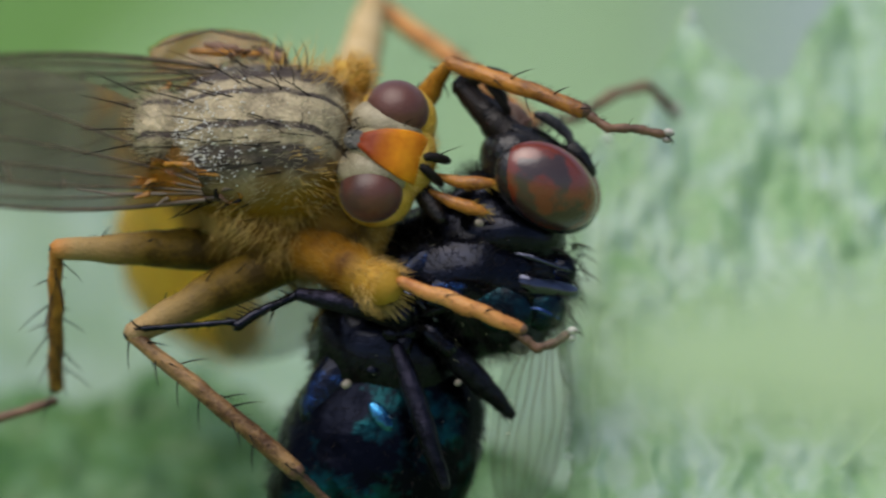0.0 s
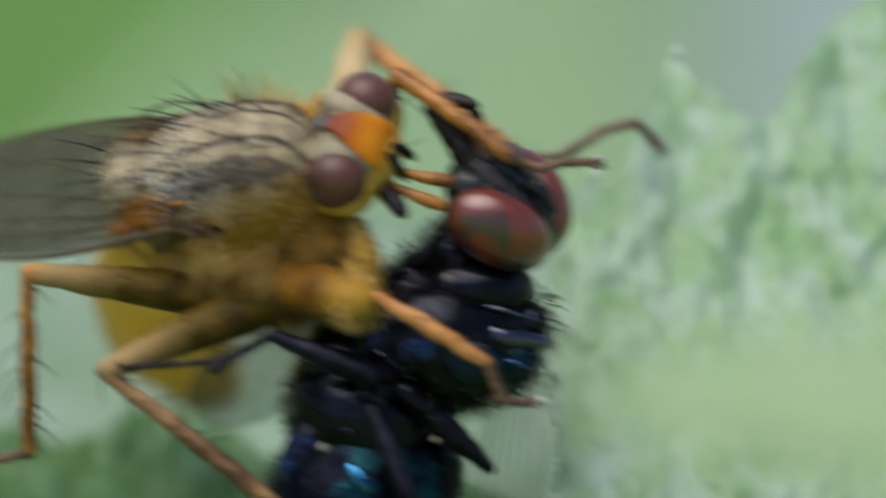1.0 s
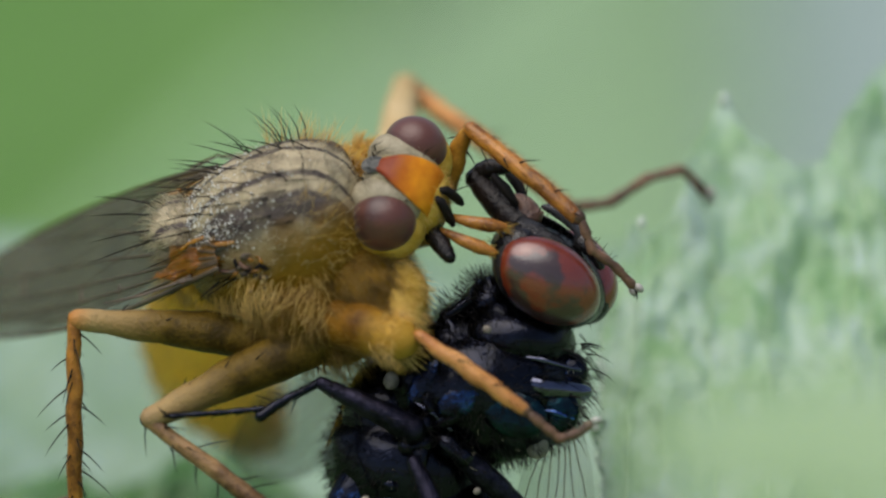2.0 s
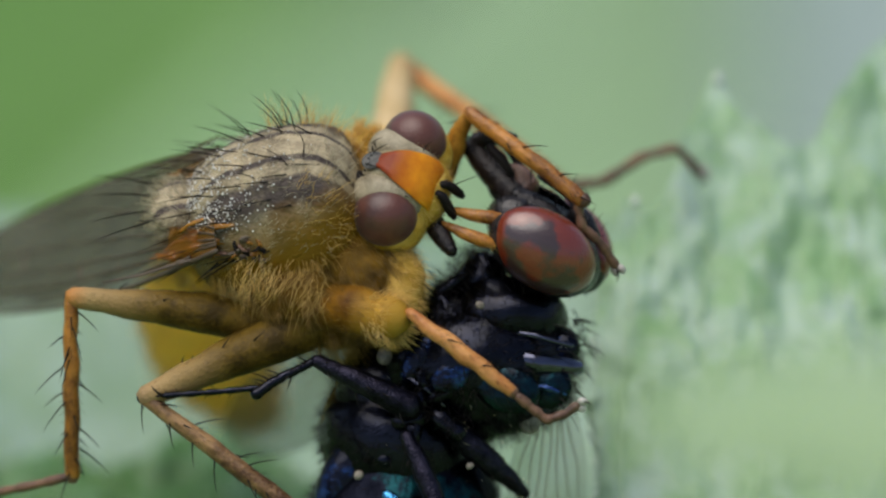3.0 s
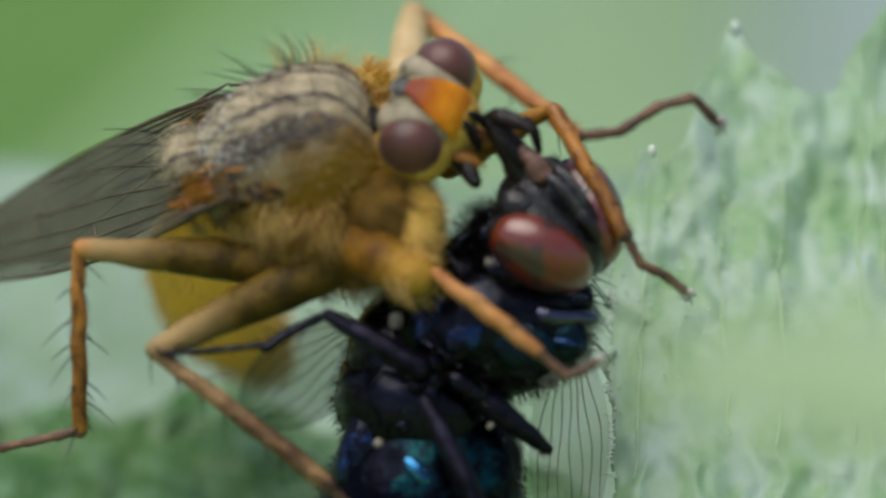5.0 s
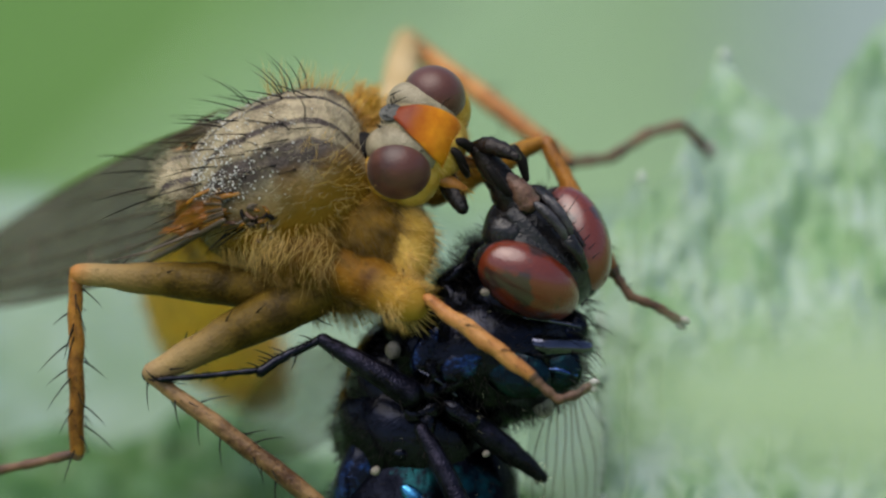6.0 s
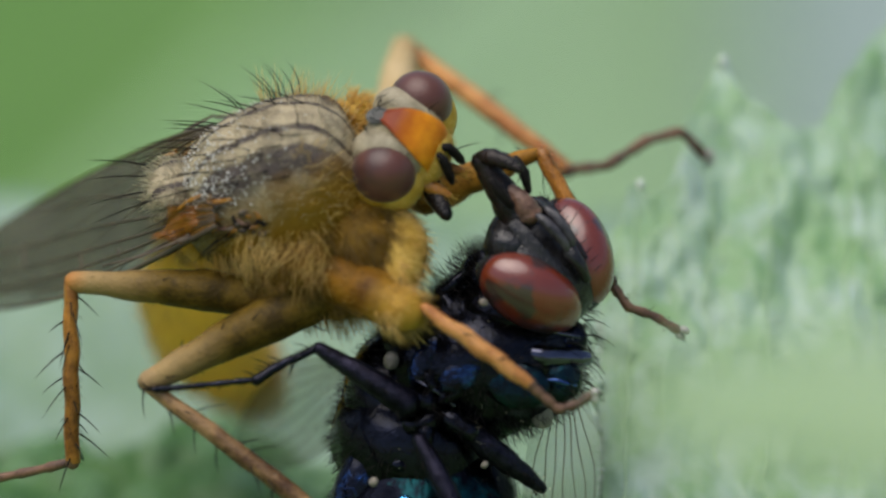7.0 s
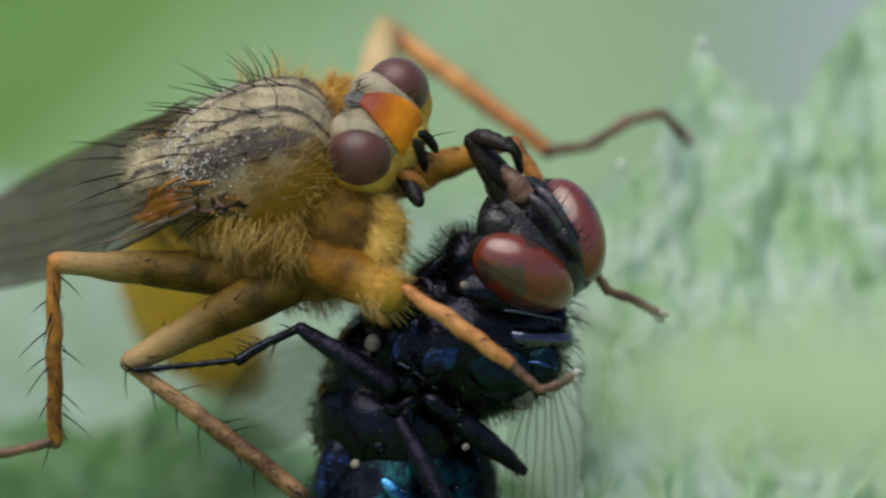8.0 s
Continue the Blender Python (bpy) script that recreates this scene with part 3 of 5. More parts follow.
def back_leaf():
    """The upright lobe with a toothed edge; it bends away towards its foot."""
    rim = [(2.4, -0.7), (2.5, 0.0), (2.7, 0.5), (2.95, 1.1), (3.15, 1.6), (3.4, 1.25), (3.75, 1.6), (4.1, 2.5), (4.45, 3.3), (4.7, 3.85), (4.95, 3.4),
           (5.4, 3.0), (6.1, 2.5), (6.5, 2.6), (7.0, 3.5), (7.5, 4.2), (8.2, 4.7), (9.2, 5.1), (12, 5.4)]

    def place(s, t):
        x = 2.45 + 9.55 * s + 0.12 * crinkle(t * 7, 0, 1, 3) * (1 - s)
        top = line_at(rim, x)
        z = -6.5 + (top + 6.5) * t
        up = z + 1.9
        b = 3.0 + 0.7 * max(up, 0) + 0.1 * (x - 2) + 0.6 * max(0.0, 3.3 - x) ** 2 + 0.7 * min(up, 0)
        keel = abs(((x - 3.15) / 0.77) % 2.0 - 1.0)
        b -= 0.16 * (1 - keel) + 0.27 * crinkle(x, z * 0.7, 1.1, 2.0) + 0.15 * crinkle(x, z * 0.8, 2.6, 5.0)
        return x + 0.12 * crinkle(x, z, 1.7, 9.0), b, z

    ob = link("leaf", Geo().sheet(170, 170, place, 0.18), LEAF)
    for x, z, b, r in ((4.72, 3.72, 5.7, 0.1), (3.2, 1.5, 4.0, 0.08)):
        g = Geo().ball((x, b, z), (r, r, r * 1.5), None, 12, 8)
        part("tip", g, WAX, ob, "white waxy tooth tip")
    for x0, lean in ((2.75, 0.1), (4.6, -0.05), (5.3, 0.08), (6.6, 0.12), (7.6, -0.1)):
        pts = []
        for k in range(25):
            t = 0.3 + 0.65 * k / 24
            x = x0 + lean * 4 * t + 0.05 * crinkle(t * 5, x0, 1, 2)
            pts.append(Vector(place((x - 2.45) / 9.55, t)) + Vector((0, -0.03, 0)))
        part("vein", Geo().tube(pts, [0.022 + 0.016 * crinkle(k, x0, 1.3, 4) for k in range(25)], 6), WAX_VEIN, ob, "thin pale ridge")
    g = Geo()
    for _ in range(240):
        x = rnd.uniform(2.4, 9)
        s, t = (x - 2.45) / 9.55, rnd.uniform(0.5, 1)
        p = Vector(place(s, t))
        g.strand(p, Vector((rnd.uniform(-0.4, 0.4), -1, rnd.uniform(0, 0.6))), rnd.uniform(0.12, 0.3), 0.014)
    for _ in range(70):
        p = Vector(place(0.004, rnd.uniform(0.3, 0.95)))
        g.strand(p, Vector((-1, -0.4, rnd.uniform(-0.8, 0.8))), rnd.uniform(0.06, 0.2), 0.02)
    part("hairs", g, WAX, ob)
    ob.matrix_world = TILT
    stalk(ob, (6.0, 2.6, -6.3), 0.8)
    return tagged(ob, "upright crinkled green leaf with toothed pale edge", "leaf")


def low_leaf():
    rim = [(-12, -3.3), (-9, -3.2), (-7, -3.2), (-6, -3.2), (-4.5, -2.8), (-3, -3.3), (0, -4.2), (2, -4.6), (3, -5.0), (12, -6)]

    def place(s, t):
        x = -12 + 24 * s
        top = line_at(rim, x) + 0.5 * crinkle(x, 0, 1.3, 3.0) + 0.9 * crinkle(x, 4, 0.5, 3.0)
        z = -9 + (top + 9) * t
        b = 10 + 1.6 * (z + 4) + 0.7 * crinkle(x, z, 0.9, 4.0) + 0.3 * crinkle(x, z, 2.6, 8.0)
        return x, b, z

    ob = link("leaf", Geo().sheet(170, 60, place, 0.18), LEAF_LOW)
    g = Geo()
    for _ in range(420):
        p = Vector(place(rnd.random(), rnd.uniform(0.75, 1)))
        g.strand(p, Vector((rnd.uniform(-0.5, 0.5), -0.8, rnd.uniform(0.2, 1))), rnd.uniform(0.15, 0.45), 0.016)
    part("hairs", g, WAX, ob)
    g = Geo().tube([(6.9, 1.6, -5.2), (7.3, 1.7, -4.4), (7.9, 1.8, -3.7), (8.2, 1.9, -3.3)], [0.03, 0.03, 0.025, 0.02], 8)
    part("vein", g, WAX_VEIN, ob, "raised pale vein")
    ob.matrix_world = TILT
    stalk(ob, (-4.0, 2.3, -8.7), 0.8)
    return tagged(ob, "dark green wrinkled leaf with pale streaks and fine hairs", "leaf")


def front_lobe():
    """A lobe of leaf close to the lens, curling down over its lower edge."""
    def place(s, t):
        x = 2.35 + 9.4 * s
        wide = 2.1 * min(1.0, (s * 3.0 + 0.02)) ** 0.5
        turn = t * 2.2 - 0.6
        return x, -38 - 1.6 * math.sin(turn) + 0.2 * crinkle(x, t, 0.8, 3.0), -1.9 - 0.04 * x + wide * 0.5 - wide * t + 0.15 * crinkle(x, t, 0.7, 1.0)

    ob = link("leaf", Geo().sheet(60, 24, place, 0.2), LOBE)
    ob.matrix_world = TILT
    stalk(ob, (11.6, -38.0, -2.4), 0.5)
    return tagged(ob, "pale green curled leaf lobe close to the lens", "leaf")


def base_leaf():
    def place(s, t):
        x, z = -20 + 44 * s, -14 + 15.2 * t
        edge = 0.9 * crinkle(x, 1, 0.2, 6.0)
        b = 15 + 0.9 * (z + 4) + 1.5 * crinkle(x, z, 0.16, 1.0) + 0.5 * crinkle(x, z, 0.6, 3.0)
        return x, b, z + edge * t

    ob = link("leaf", Geo().sheet(80, 40, place, 0.25), LEAF_BASE)
    ob.matrix_world = TILT
    stalk(ob, (0.0, 6.4, -13.5), 1.0)
    return tagged(ob, "smooth pale green leaf lying behind the flies", "leaf")


def lawn():
    n = 60
    g = Geo().sheet(n, n, lambda s, t: (-3e5 + 6e5 * s, -3e5 + 6e5 * t, -110 + 4 * crinkle(s * 900, t * 900, 1, 1)))
    tagged(link("ground", g, SOIL), "green mossy lawn", "ground", kind="structure")
    g = Geo()
    for _ in range(5200):
        x, y = rnd.gauss(0, 260), rnd.gauss(220, 260)
        h, w = rnd.uniform(25, 70), rnd.uniform(2.0, 5.5)
        lean, turn = Vector((rnd.uniform(-0.6, 0.6), rnd.uniform(-0.6, 0.6), 1)), rnd.uniform(0, 3.14)
        side = Vector((math.cos(turn), math.sin(turn), 0))
        o = len(g.v)
        for k in (0, 0.4, 0.75, 1.0):
            c = Vector((x, y, -112)) + lean * h * k + Vector((lean.x, lean.y, -0.5)) * h * 0.4 * k * k
            for s in (-1, 1):
                g.v.append(c + side * s * w * 0.5 * (1 - 0.95 * k * k))
        for k in range(3):
            a = o + 2 * k
            g.f.append((a, a + 1, a + 3, a + 2))
    tagged(link("grass", g, GRASS), "soft green grass blades", "grass", kind="stuff")


def meadow_leaf(p, wide, tall, lean, mat, label):
    """A broad soft blade standing far behind."""
    def place(s, t):
        w = wide * math.sin(math.pi * (0.12 + 0.8 * t)) ** 0.5
        return (s - 0.5) * w, 2 * math.sin(s * 3) + 1.1 * tall * (t - 0.5), tall * t
    ob = link("leaf", Geo().sheet(20, 24, place, 0.4), mat)
    ob.matrix_world = TILT @ pose(p[0] * MM, p[1] * MM, p[2] * MM, 0, lean, 0)
    if (ob.matrix_world @ Vector((0, -0.55 * tall * MM, 0))).z > -0.112:
        stalk(ob, (0, -0.55 * tall, 0.5), 0.9)
    return tagged(ob, label, "leaf")


meadow_leaf((-43, 190, -45), 24, 120, 46, MEADOW_PALE, "broad pale green meadow leaf standing behind")
meadow_leaf((-19, 200, -60), 22, 120, 3, MEADOW_GREEN, "fresh green meadow leaf standing behind")
meadow_leaf((-8, 222, -70), 20, 140, -3, MEADOW_GREEN, "fresh green meadow leaf standing behind")
meadow_leaf((18, 178, -65), 13, 130, -1, MEADOW_GREY, "grey-green meadow leaf standing behind")
back_leaf()
front_lobe()
low_leaf()
base_leaf()
lawn()


# ---- the yellow fly ----
def fly_body(t):
    return ease(FLY, t)


FLY = [
    (0.0, stand(basis((0.98, -0.16, -0.02), (-0.02, -0.9, 0.42)), at(455, 305, 0.0))),
    (0.5, stand(basis((0.98, -0.16, -0.01), (-0.02, -0.89, 0.44)), at(460, 312, 0.0))),
    (0.8, stand(basis((0.97, -0.18, 0.06), (-0.05, -0.84, 0.54)), at(452, 300, 0.0))),
    (1.0, stand(basis((0.95, -0.21, 0.16), (-0.1, -0.74, 0.68)), at(436, 322, 0.0))),
    (1.5, stand(basis((0.93, -0.22, 0.25), (-0.15, -0.68, 0.73)), at(432, 314, 0.0))),
    (3.0, stand(basis((0.94, -0.22, 0.22), (-0.15, -0.68, 0.73)), at(440, 325, 0.0))),
    (3.5, stand(basis((0.93, -0.22, 0.25), (-0.18, -0.67, 0.74)), at(440, 322, 0.0))),
    (4.5, stand(basis((0.93, -0.22, 0.28), (-0.2, -0.67, 0.74)), at(445, 312, 0.0))),
    (6.5, stand(basis((0.93, -0.22, 0.29), (-0.2, -0.67, 0.74)), at(440, 310, 0.0))),
    (7.0, stand(basis((0.93, -0.22, 0.28), (-0.2, -0.67, 0.74)), at(433, 308, 0.0))),
    (8.0, stand(basis((0.93, -0.22, 0.28), (-0.2, -0.67, 0.74)), at(428, 310, 0.0))),
]


def skull(x, y, f, l):
    """Head pose from the near eye's place, the way the face points and the way to the far eye."""
    f, l = Vector(f).normalized(), Vector(l).normalized()
    u = f.cross(l)
    rot = basis(f, u)
    return stand(rot, at(x, y, -0.95) + rot @ Vector((-0.1, 0.8, -0.05)))


FLY_HEAD = [
    (0.0, skull(678, 394, (0.95, 0.0, -0.3), (0.3, 0.14, 0.94))),
    (0.5, skull(683, 356, (0.95, 0.0, -0.3), (0.3, 0.14, 0.93))),
    (1.0, skull(640, 304, (0.9, 0.0, -0.35), (0.3, 0.36, 0.87))),
    (1.5, skull(639, 286, (0.9, 0.0, -0.38), (0.3, 0.4, 0.86))),
    (3.0, skull(653, 326, (0.9, 0.0, -0.35), (0.3, 0.36, 0.87))),
    (3.5, skull(667, 313, (0.9, 0.0, -0.35), (0.28, 0.33, 0.89))),
    (4.5, skull(676, 286, (0.88, 0.0, -0.4), (0.32, 0.36, 0.86))),
    (6.5, skull(665, 284, (0.88, 0.0, -0.42), (0.34, 0.36, 0.86))),
    (7.0, skull(645, 278, (0.88, 0.0, -0.45), (0.38, 0.4, 0.82))),
    (8.0, skull(634, 282, (0.865, 0.03, -0.5), (0.42, 0.45, 0.77))),
]

# Leg joints: hip, knee, ankle and the toes after it; those that change are rows in time.
NEAR_FRONT = [(0.0, at(729, 548, -1.7)), (1.0, at(710, 505, -1.7)), (1.5, at(704, 492, -1.7)), (3.5, at(694, 492, -1.7)), (4.5, at(716, 505, -1.7)), (8.0, at(716, 512, -1.7))]
NEAR_FRONT_END = [(0.0, at(920, 622, -2.0)), (1.0, at(910, 625, -2.0)), (1.5, at(905, 630, -2.0)), (3.5, at(885, 640, -2.0)), (4.5, at(895, 640, -2.0)), (8.0, at(905, 645, -2.0))]
NEAR_FRONT_TOE = [(0.0, at(1029, 640, -1.8)), (1.0, at(965, 668, -1.8)), (1.5, at(1005, 645, -1.8)), (3.5, at(990, 655, -1.8)), (8.0, at(1012, 664, -1.8))]
FAR_FRONT = [(0.0, at(817, 161, -0.1)), (0.5, at(834, 165, -0.1)), (0.8, at(805, 154, -0.1)), (1.0, at(748, 116, -0.4)), (1.2, at(746, 120, -0.4)), (1.5, at(790, 124, -0.1)),
             (3.0, at(803, 138, -0.1)), (3.44, at(781, 130, 0.0)), (3.5, at(890, 146, 0.0)), (3.57, at(934, 240, -0.1)), (4.5, at(923, 218, -0.1)), (6.5, at(928, 231, 0.9)), (8.0, at(905, 252, 1.0))]
FAR_FRONT_END = [(0.0, at(1052, 244, -0.7)), (0.5, at(1047, 269, -0.7)), (0.8, at(1020, 267, -0.9)), (1.0, at(949, 260, -1.1)), (1.2, at(991, 278, -1.1)), (1.5, at(992, 292, -1.0)), (3.0, at(993, 283, -0.6)),
                 (3.44, at(980, 275, -0.4)), (3.5, at(1075, 222, -0.4)), (3.57, at(1058, 425, -0.8)), (4.5, at(1053, 438, -0.8)), (6.5, at(1045, 462, 1.0)), (8.0, at(1042, 470, 1.0))]
FAR_FRONT_TOE = [(0.0, at(1218, 294, -0.6)), (0.5, at(1212, 367, -0.6)), (0.8, at(1199, 372, -0.7)), (1.0, at(1100, 270, -0.8)), (1.2, at(1118, 335, -0.8)), (1.5, at(1096, 413, -0.7)), (3.0, at(1058, 400, -0.2)),
                 (3.44, at(1045, 395, -0.2)), (3.5, at(1190, 320, -0.2)), (3.57, at(1180, 540, -0.3)), (4.5, at(1163, 545, -0.2)), (6.5, at(1165, 548, 1.2)), (8.0, at(1164, 556, 1.2))]


def yellow_fly():
    fly = new("yellow_fly")
    tagged(fly, "golden hairy dung fly gripping a dark blowfly", "fly")
    keyed(fly, lambda t: TILT @ fly_body(t))

    # thorax
    rt = (1.74, 1.42, 1.57)

    def hump(p, d):
        p = p.copy()
        p.z *= 1 + 0.1 * d.x if d.z > 0 else 1.22
        f = min(0.97, max(0.0, d.x))
        full = (1 - f ** 3) ** 0.4 / math.sqrt(1 - f * f)
        p.y, p.z = p.y * full, p.z * full
        p *= 1 + 0.02 * noise.noise(d * 4)
        for s in (-1, 1):
            p *= 1 + 0.07 * math.exp(-((d - Vector((0.78, s * 0.5, 0.38))).length / 0.22) ** 2)
        p *= 1 - 0.02 * math.exp(-((d.x + 0.12 - 0.25 * d.y * d.y) / 0.05) ** 2)
        if d.z > 0 and abs(d.x + 0.1) < 0.05:
            p *= 0.985
        return p

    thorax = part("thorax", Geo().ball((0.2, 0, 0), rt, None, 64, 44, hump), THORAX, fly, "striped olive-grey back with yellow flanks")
    g = Geo()
    tufts(g, (0.1, 0, 0), (1.95, 1.5, 1.9), 1300, 0.36, 0.0045, (-0.1, 0, -0.7), lambda d: d.z < 0.0 and d.y < 0.3)
    part("flank_hairs", g, FRINGE, thorax, "dense golden hairs")
    g = Geo()
    fuzz(g, (0.2, 0, 0), rt, None, 5200, 0.2, 0.0048, (-0.2, 0, -0.7), lambda d: -0.8 < d.z < 0.1 and d.y < 0.1, 0.5, hump)
    part("flank_down", g, GOLD_HAIR, thorax, "fine golden down")
    g = Geo()
    for _ in range(750):
        d = Vector((rnd.uniform(-0.75, 0.45), -0.8, rnd.uniform(-0.75, -0.05))).normalized()
        p = Vector((0.2, 0, 0)) + hump(Vector((d.x * rt[0], d.y * rt[1], d.z * rt[2])), d)
        g.strand(p, Vector((rnd.uniform(-0.6, 0.15), -0.75, -0.7)) + jitter(0.25), rnd.uniform(0.25, 0.75), 0.0055, (-0.1, 0, -0.6))
    part("fringe", g, FRINGE, thorax, "pale golden fringe")
    g = Geo()
    fuzz(g, (0.2, 0, 0), rt, None, 3000, 0.17, 0.004, (-0.9, 0, 0.0), lambda d: d.z > 0.1 and noise.noise(d * 4) > -0.1, 0.5, hump)
    fuzz(g, (0.2, 0, 0), rt, None, 900, 0.3, 0.006, (0.2, 0, 0.4), lambda d: d.z > 0.0 and d.x > 0.55, 0.6, hump)
    part("back_hairs", g, PALE_HAIR, thorax, "short pale hairs")
    g = Geo()
    fuzz(g, (0.2, 0, 0), rt, None, 2400, 0.34, 0.006, (0.3, 0, 0.4), lambda d: d.x > 0.5 and abs(d.y) > 0.35 and d.z > -0.2, 0.6, hump)
    fuzz(g, (0.2, 0, 0), rt, None, 1500, 0.55, 0.007, (0.1, 0.3, 0.3), lambda d: d.x > 0.1 and d.y > 0.5 and d.z > -0.2, 0.5, hump)
    part("shoulder_tuft", g, FRINGE, thorax, "golden shoulder tuft")
    g = Geo()
    for row in (-0.95, -0.6, -0.28, 0.28, 0.6, 0.95):
        for i in range(7):
            x = -1.5 + 0.46 * i + rnd.uniform(-0.12, 0.12)
            y = row + rnd.uniform(-0.08, 0.08)
            d = Vector((x / rt[0], y / rt[1], math.sqrt(max(0.02, 1 - (x / rt[0]) ** 2 - (y / rt[1]) ** 2)))).normalized()
            big = rnd.uniform(0.4, 0.8) if i > 3 else rnd.uniform(0.7, 1.2)
            if i > 3 and y > 0.5:
                continue
            g.strand(Vector((0.2, 0, 0)) + hump(Vector((d.x * rt[0], d.y * rt[1], d.z * rt[2])), d), d * 0.45 + Vector((-0.85, 0, 0.1)) + jitter(0.22), big, 0.018, (-0.15, 0, -0.05))
    for _ in range(12):
        d = Vector((rnd.uniform(-0.2, 0.75), rnd.uniform(-0.4, 0.75), 0.75)).normalized()
        p = Vector((0.2, 0, 0)) + hump(Vector((d.x * rt[0], d.y * rt[1], d.z * rt[2])), d)
        g.strand(p, d + Vector((-0.25, 0, 0.1)) + jitter(0.2), rnd.uniform(0.5, 0.95), 0.016, (-0.45, 0, 0.05))
    for i in range(7):
        p = Vector((-0.7 + 0.2 * i, -1.28 + 0.02 * i, 0.35))
        g.strand(p, Vector((-0.8, -0.7, 0.25)) + jitter(0.3), rnd.uniform(0.5, 0.95), 0.022, (-0.2, 0, -0.1))
    part("bristles", g, BRISTLE, thorax, "long black bristles")
    g = Geo()
    for _ in range(520):
        d = Vector((rnd.gauss(-0.4, 0.35), rnd.gauss(-0.3, 0.38), 0.75)).normalized()
        r = rnd.uniform(0.007, 0.021)
        g.ball(Vector((0.2, 0, 0)) + hump(Vector((d.x * rt[0], d.y * rt[1], d.z * rt[2])), d) * 1.015, (r, r, r), None, 6, 4)
    part("pollen", g, POLLEN, thorax, "white pollen grains")
    scut = part("scutellum", Geo().ball((-1.38, 0, 0.74), (0.5, 0.62, 0.32), None, 28, 16), THORAX, fly, "rounded olive-grey scutellum")
    g = Geo()
    fuzz(g, (-1.38, 0, 0.74), (0.5, 0.62, 0.32), None, 500, 0.2, 0.007, (-0.6, 0, 0.2))
    part("hairs", g, PALE_HAIR, scut)
    g = Geo()
    for y in (-0.5, -0.2, 0.2, 0.5):
        g.strand((-1.8, y, 0.97), (-1, y * 0.8, 0.35), 1.1, 0.024, (-0.1, 0, -0.15))
    part("bristles", g, BRISTLE, scut)

    # abdomen, curled down behind the legs
    inv = fly_body(8.0).inverted()

    def loc(x, y, b):
        return inv @ (at(x, y, b) * MM) / MM

    path = [loc(350, 400, 3.0), loc(318, 480, 6.0), loc(338, 555, 8.0), loc(390, 620, 9.0), loc(445, 675, 9.4)]
    line = [a.lerp(b, k / 4) for a, b in zip(path, path[1:]) for k in range(4)] + [path[-1]]
    n = len(line) - 1
    girth = [1.05 * math.sin(math.pi * (0.28 + 0.715 * k / n)) ** 0.6 * (1 + 0.03 * math.cos(k * 3.14)) for k in range(n + 1)]
    abdomen = part("abdomen", Geo().tube(line, girth, 28), ABDOMEN, fly, "mustard-yellow furry abdomen")
    sag = [(0.0, Vector((0.15, 0, 0.2))), (1.0, Vector((0, 0, 0))), (8.0, Vector((0, 0, 0)))]
    keyed(abdomen, lambda t: fly_body(t).inverted() @ Matrix.Translation(ease(sag, t) * MM) @ fly_body(8.0))
    g = Geo()
    for k, p in enumerate(line[:-1]):
        fuzz(g, p, (girth[k] * 0.97,) * 3, None, 260, 0.32, 0.01, (0, 0, -0.3))
    part("hairs", g, FRINGE, abdomen, "golden fur")

    # wings folded over the abdomen
    for s, lift in ((-1, 0.0), (1, -0.12)):
        def blade(a, c, s=s, lift=lift):
            run = a
            lead = s * (1.28 + 0.42 * math.sin(math.pi * min(1, run * 1.1)) - 0.75 * run * run)
            wide = 3.0 * math.sin(math.pi * min(1.0, 0.03 + 0.97 * run) ** 0.75) ** 0.75 * (1 - 0.1 * run)
            return (-0.55 - 8.0 * run, lead - s * wide * c + 5.3 * (run - 0.05), 0.5 + lift + (0.3 if s > 0 else 0.1) * math.exp(-(run / 0.3) ** 2) - 4.9 * (run - 0.05) + 0.5 * c * (1 - c) + 0.1 * c + 0.05 * math.sin(run * 22) * c)
        wing = part("wing", Geo().sheet(40, 16, blade, 0.012), WING, fly, "smoky translucent folded wing")
        root = Matrix.Translation(Vector((-0.6, s * 1.2, 0.5)) * MM)
        swing = [(0.0, 0.32), (0.6, 0.3), (1.0, 0.0), (8.0, 0.0)]
        keyed(wing, lambda t, root=root, swing=swing: root @ Matrix.Rotation(ease(swing, t), 4, "Z") @ root.inverted())
        for c0, c1, last in ((0.0, 0.0, 0.97), (0.1, 0.06, 0.6), (0.14, 0.22, 0.98), (0.2, 0.42, 0.95), (0.3, 0.68, 0.88), (0.42, 0.92, 0.6)):
            pts = [Vector(blade(last * i / 12, c0 + (c1 - c0) * (i / 12))) + Vector((0, 0, 0.015)) for i in range(13)]
            part("vein", Geo().tube(pts, [(0.026 - 0.012 * i / 12) * (1.9 if last == 0.97 else 1.0) for i in range(13)], 6), VEIN, wing, "dark brown wing vein")
        for a, c0, c1 in ((0.42, 0.17, 0.3), (0.6, 0.36, 0.6), (0.3, 0.15, 0.21)):
            part("vein", Geo().tube([blade(a, c0), blade(a, c1)], [0.03, 0.03], 6), VEIN, wing, "short dark cross vein")
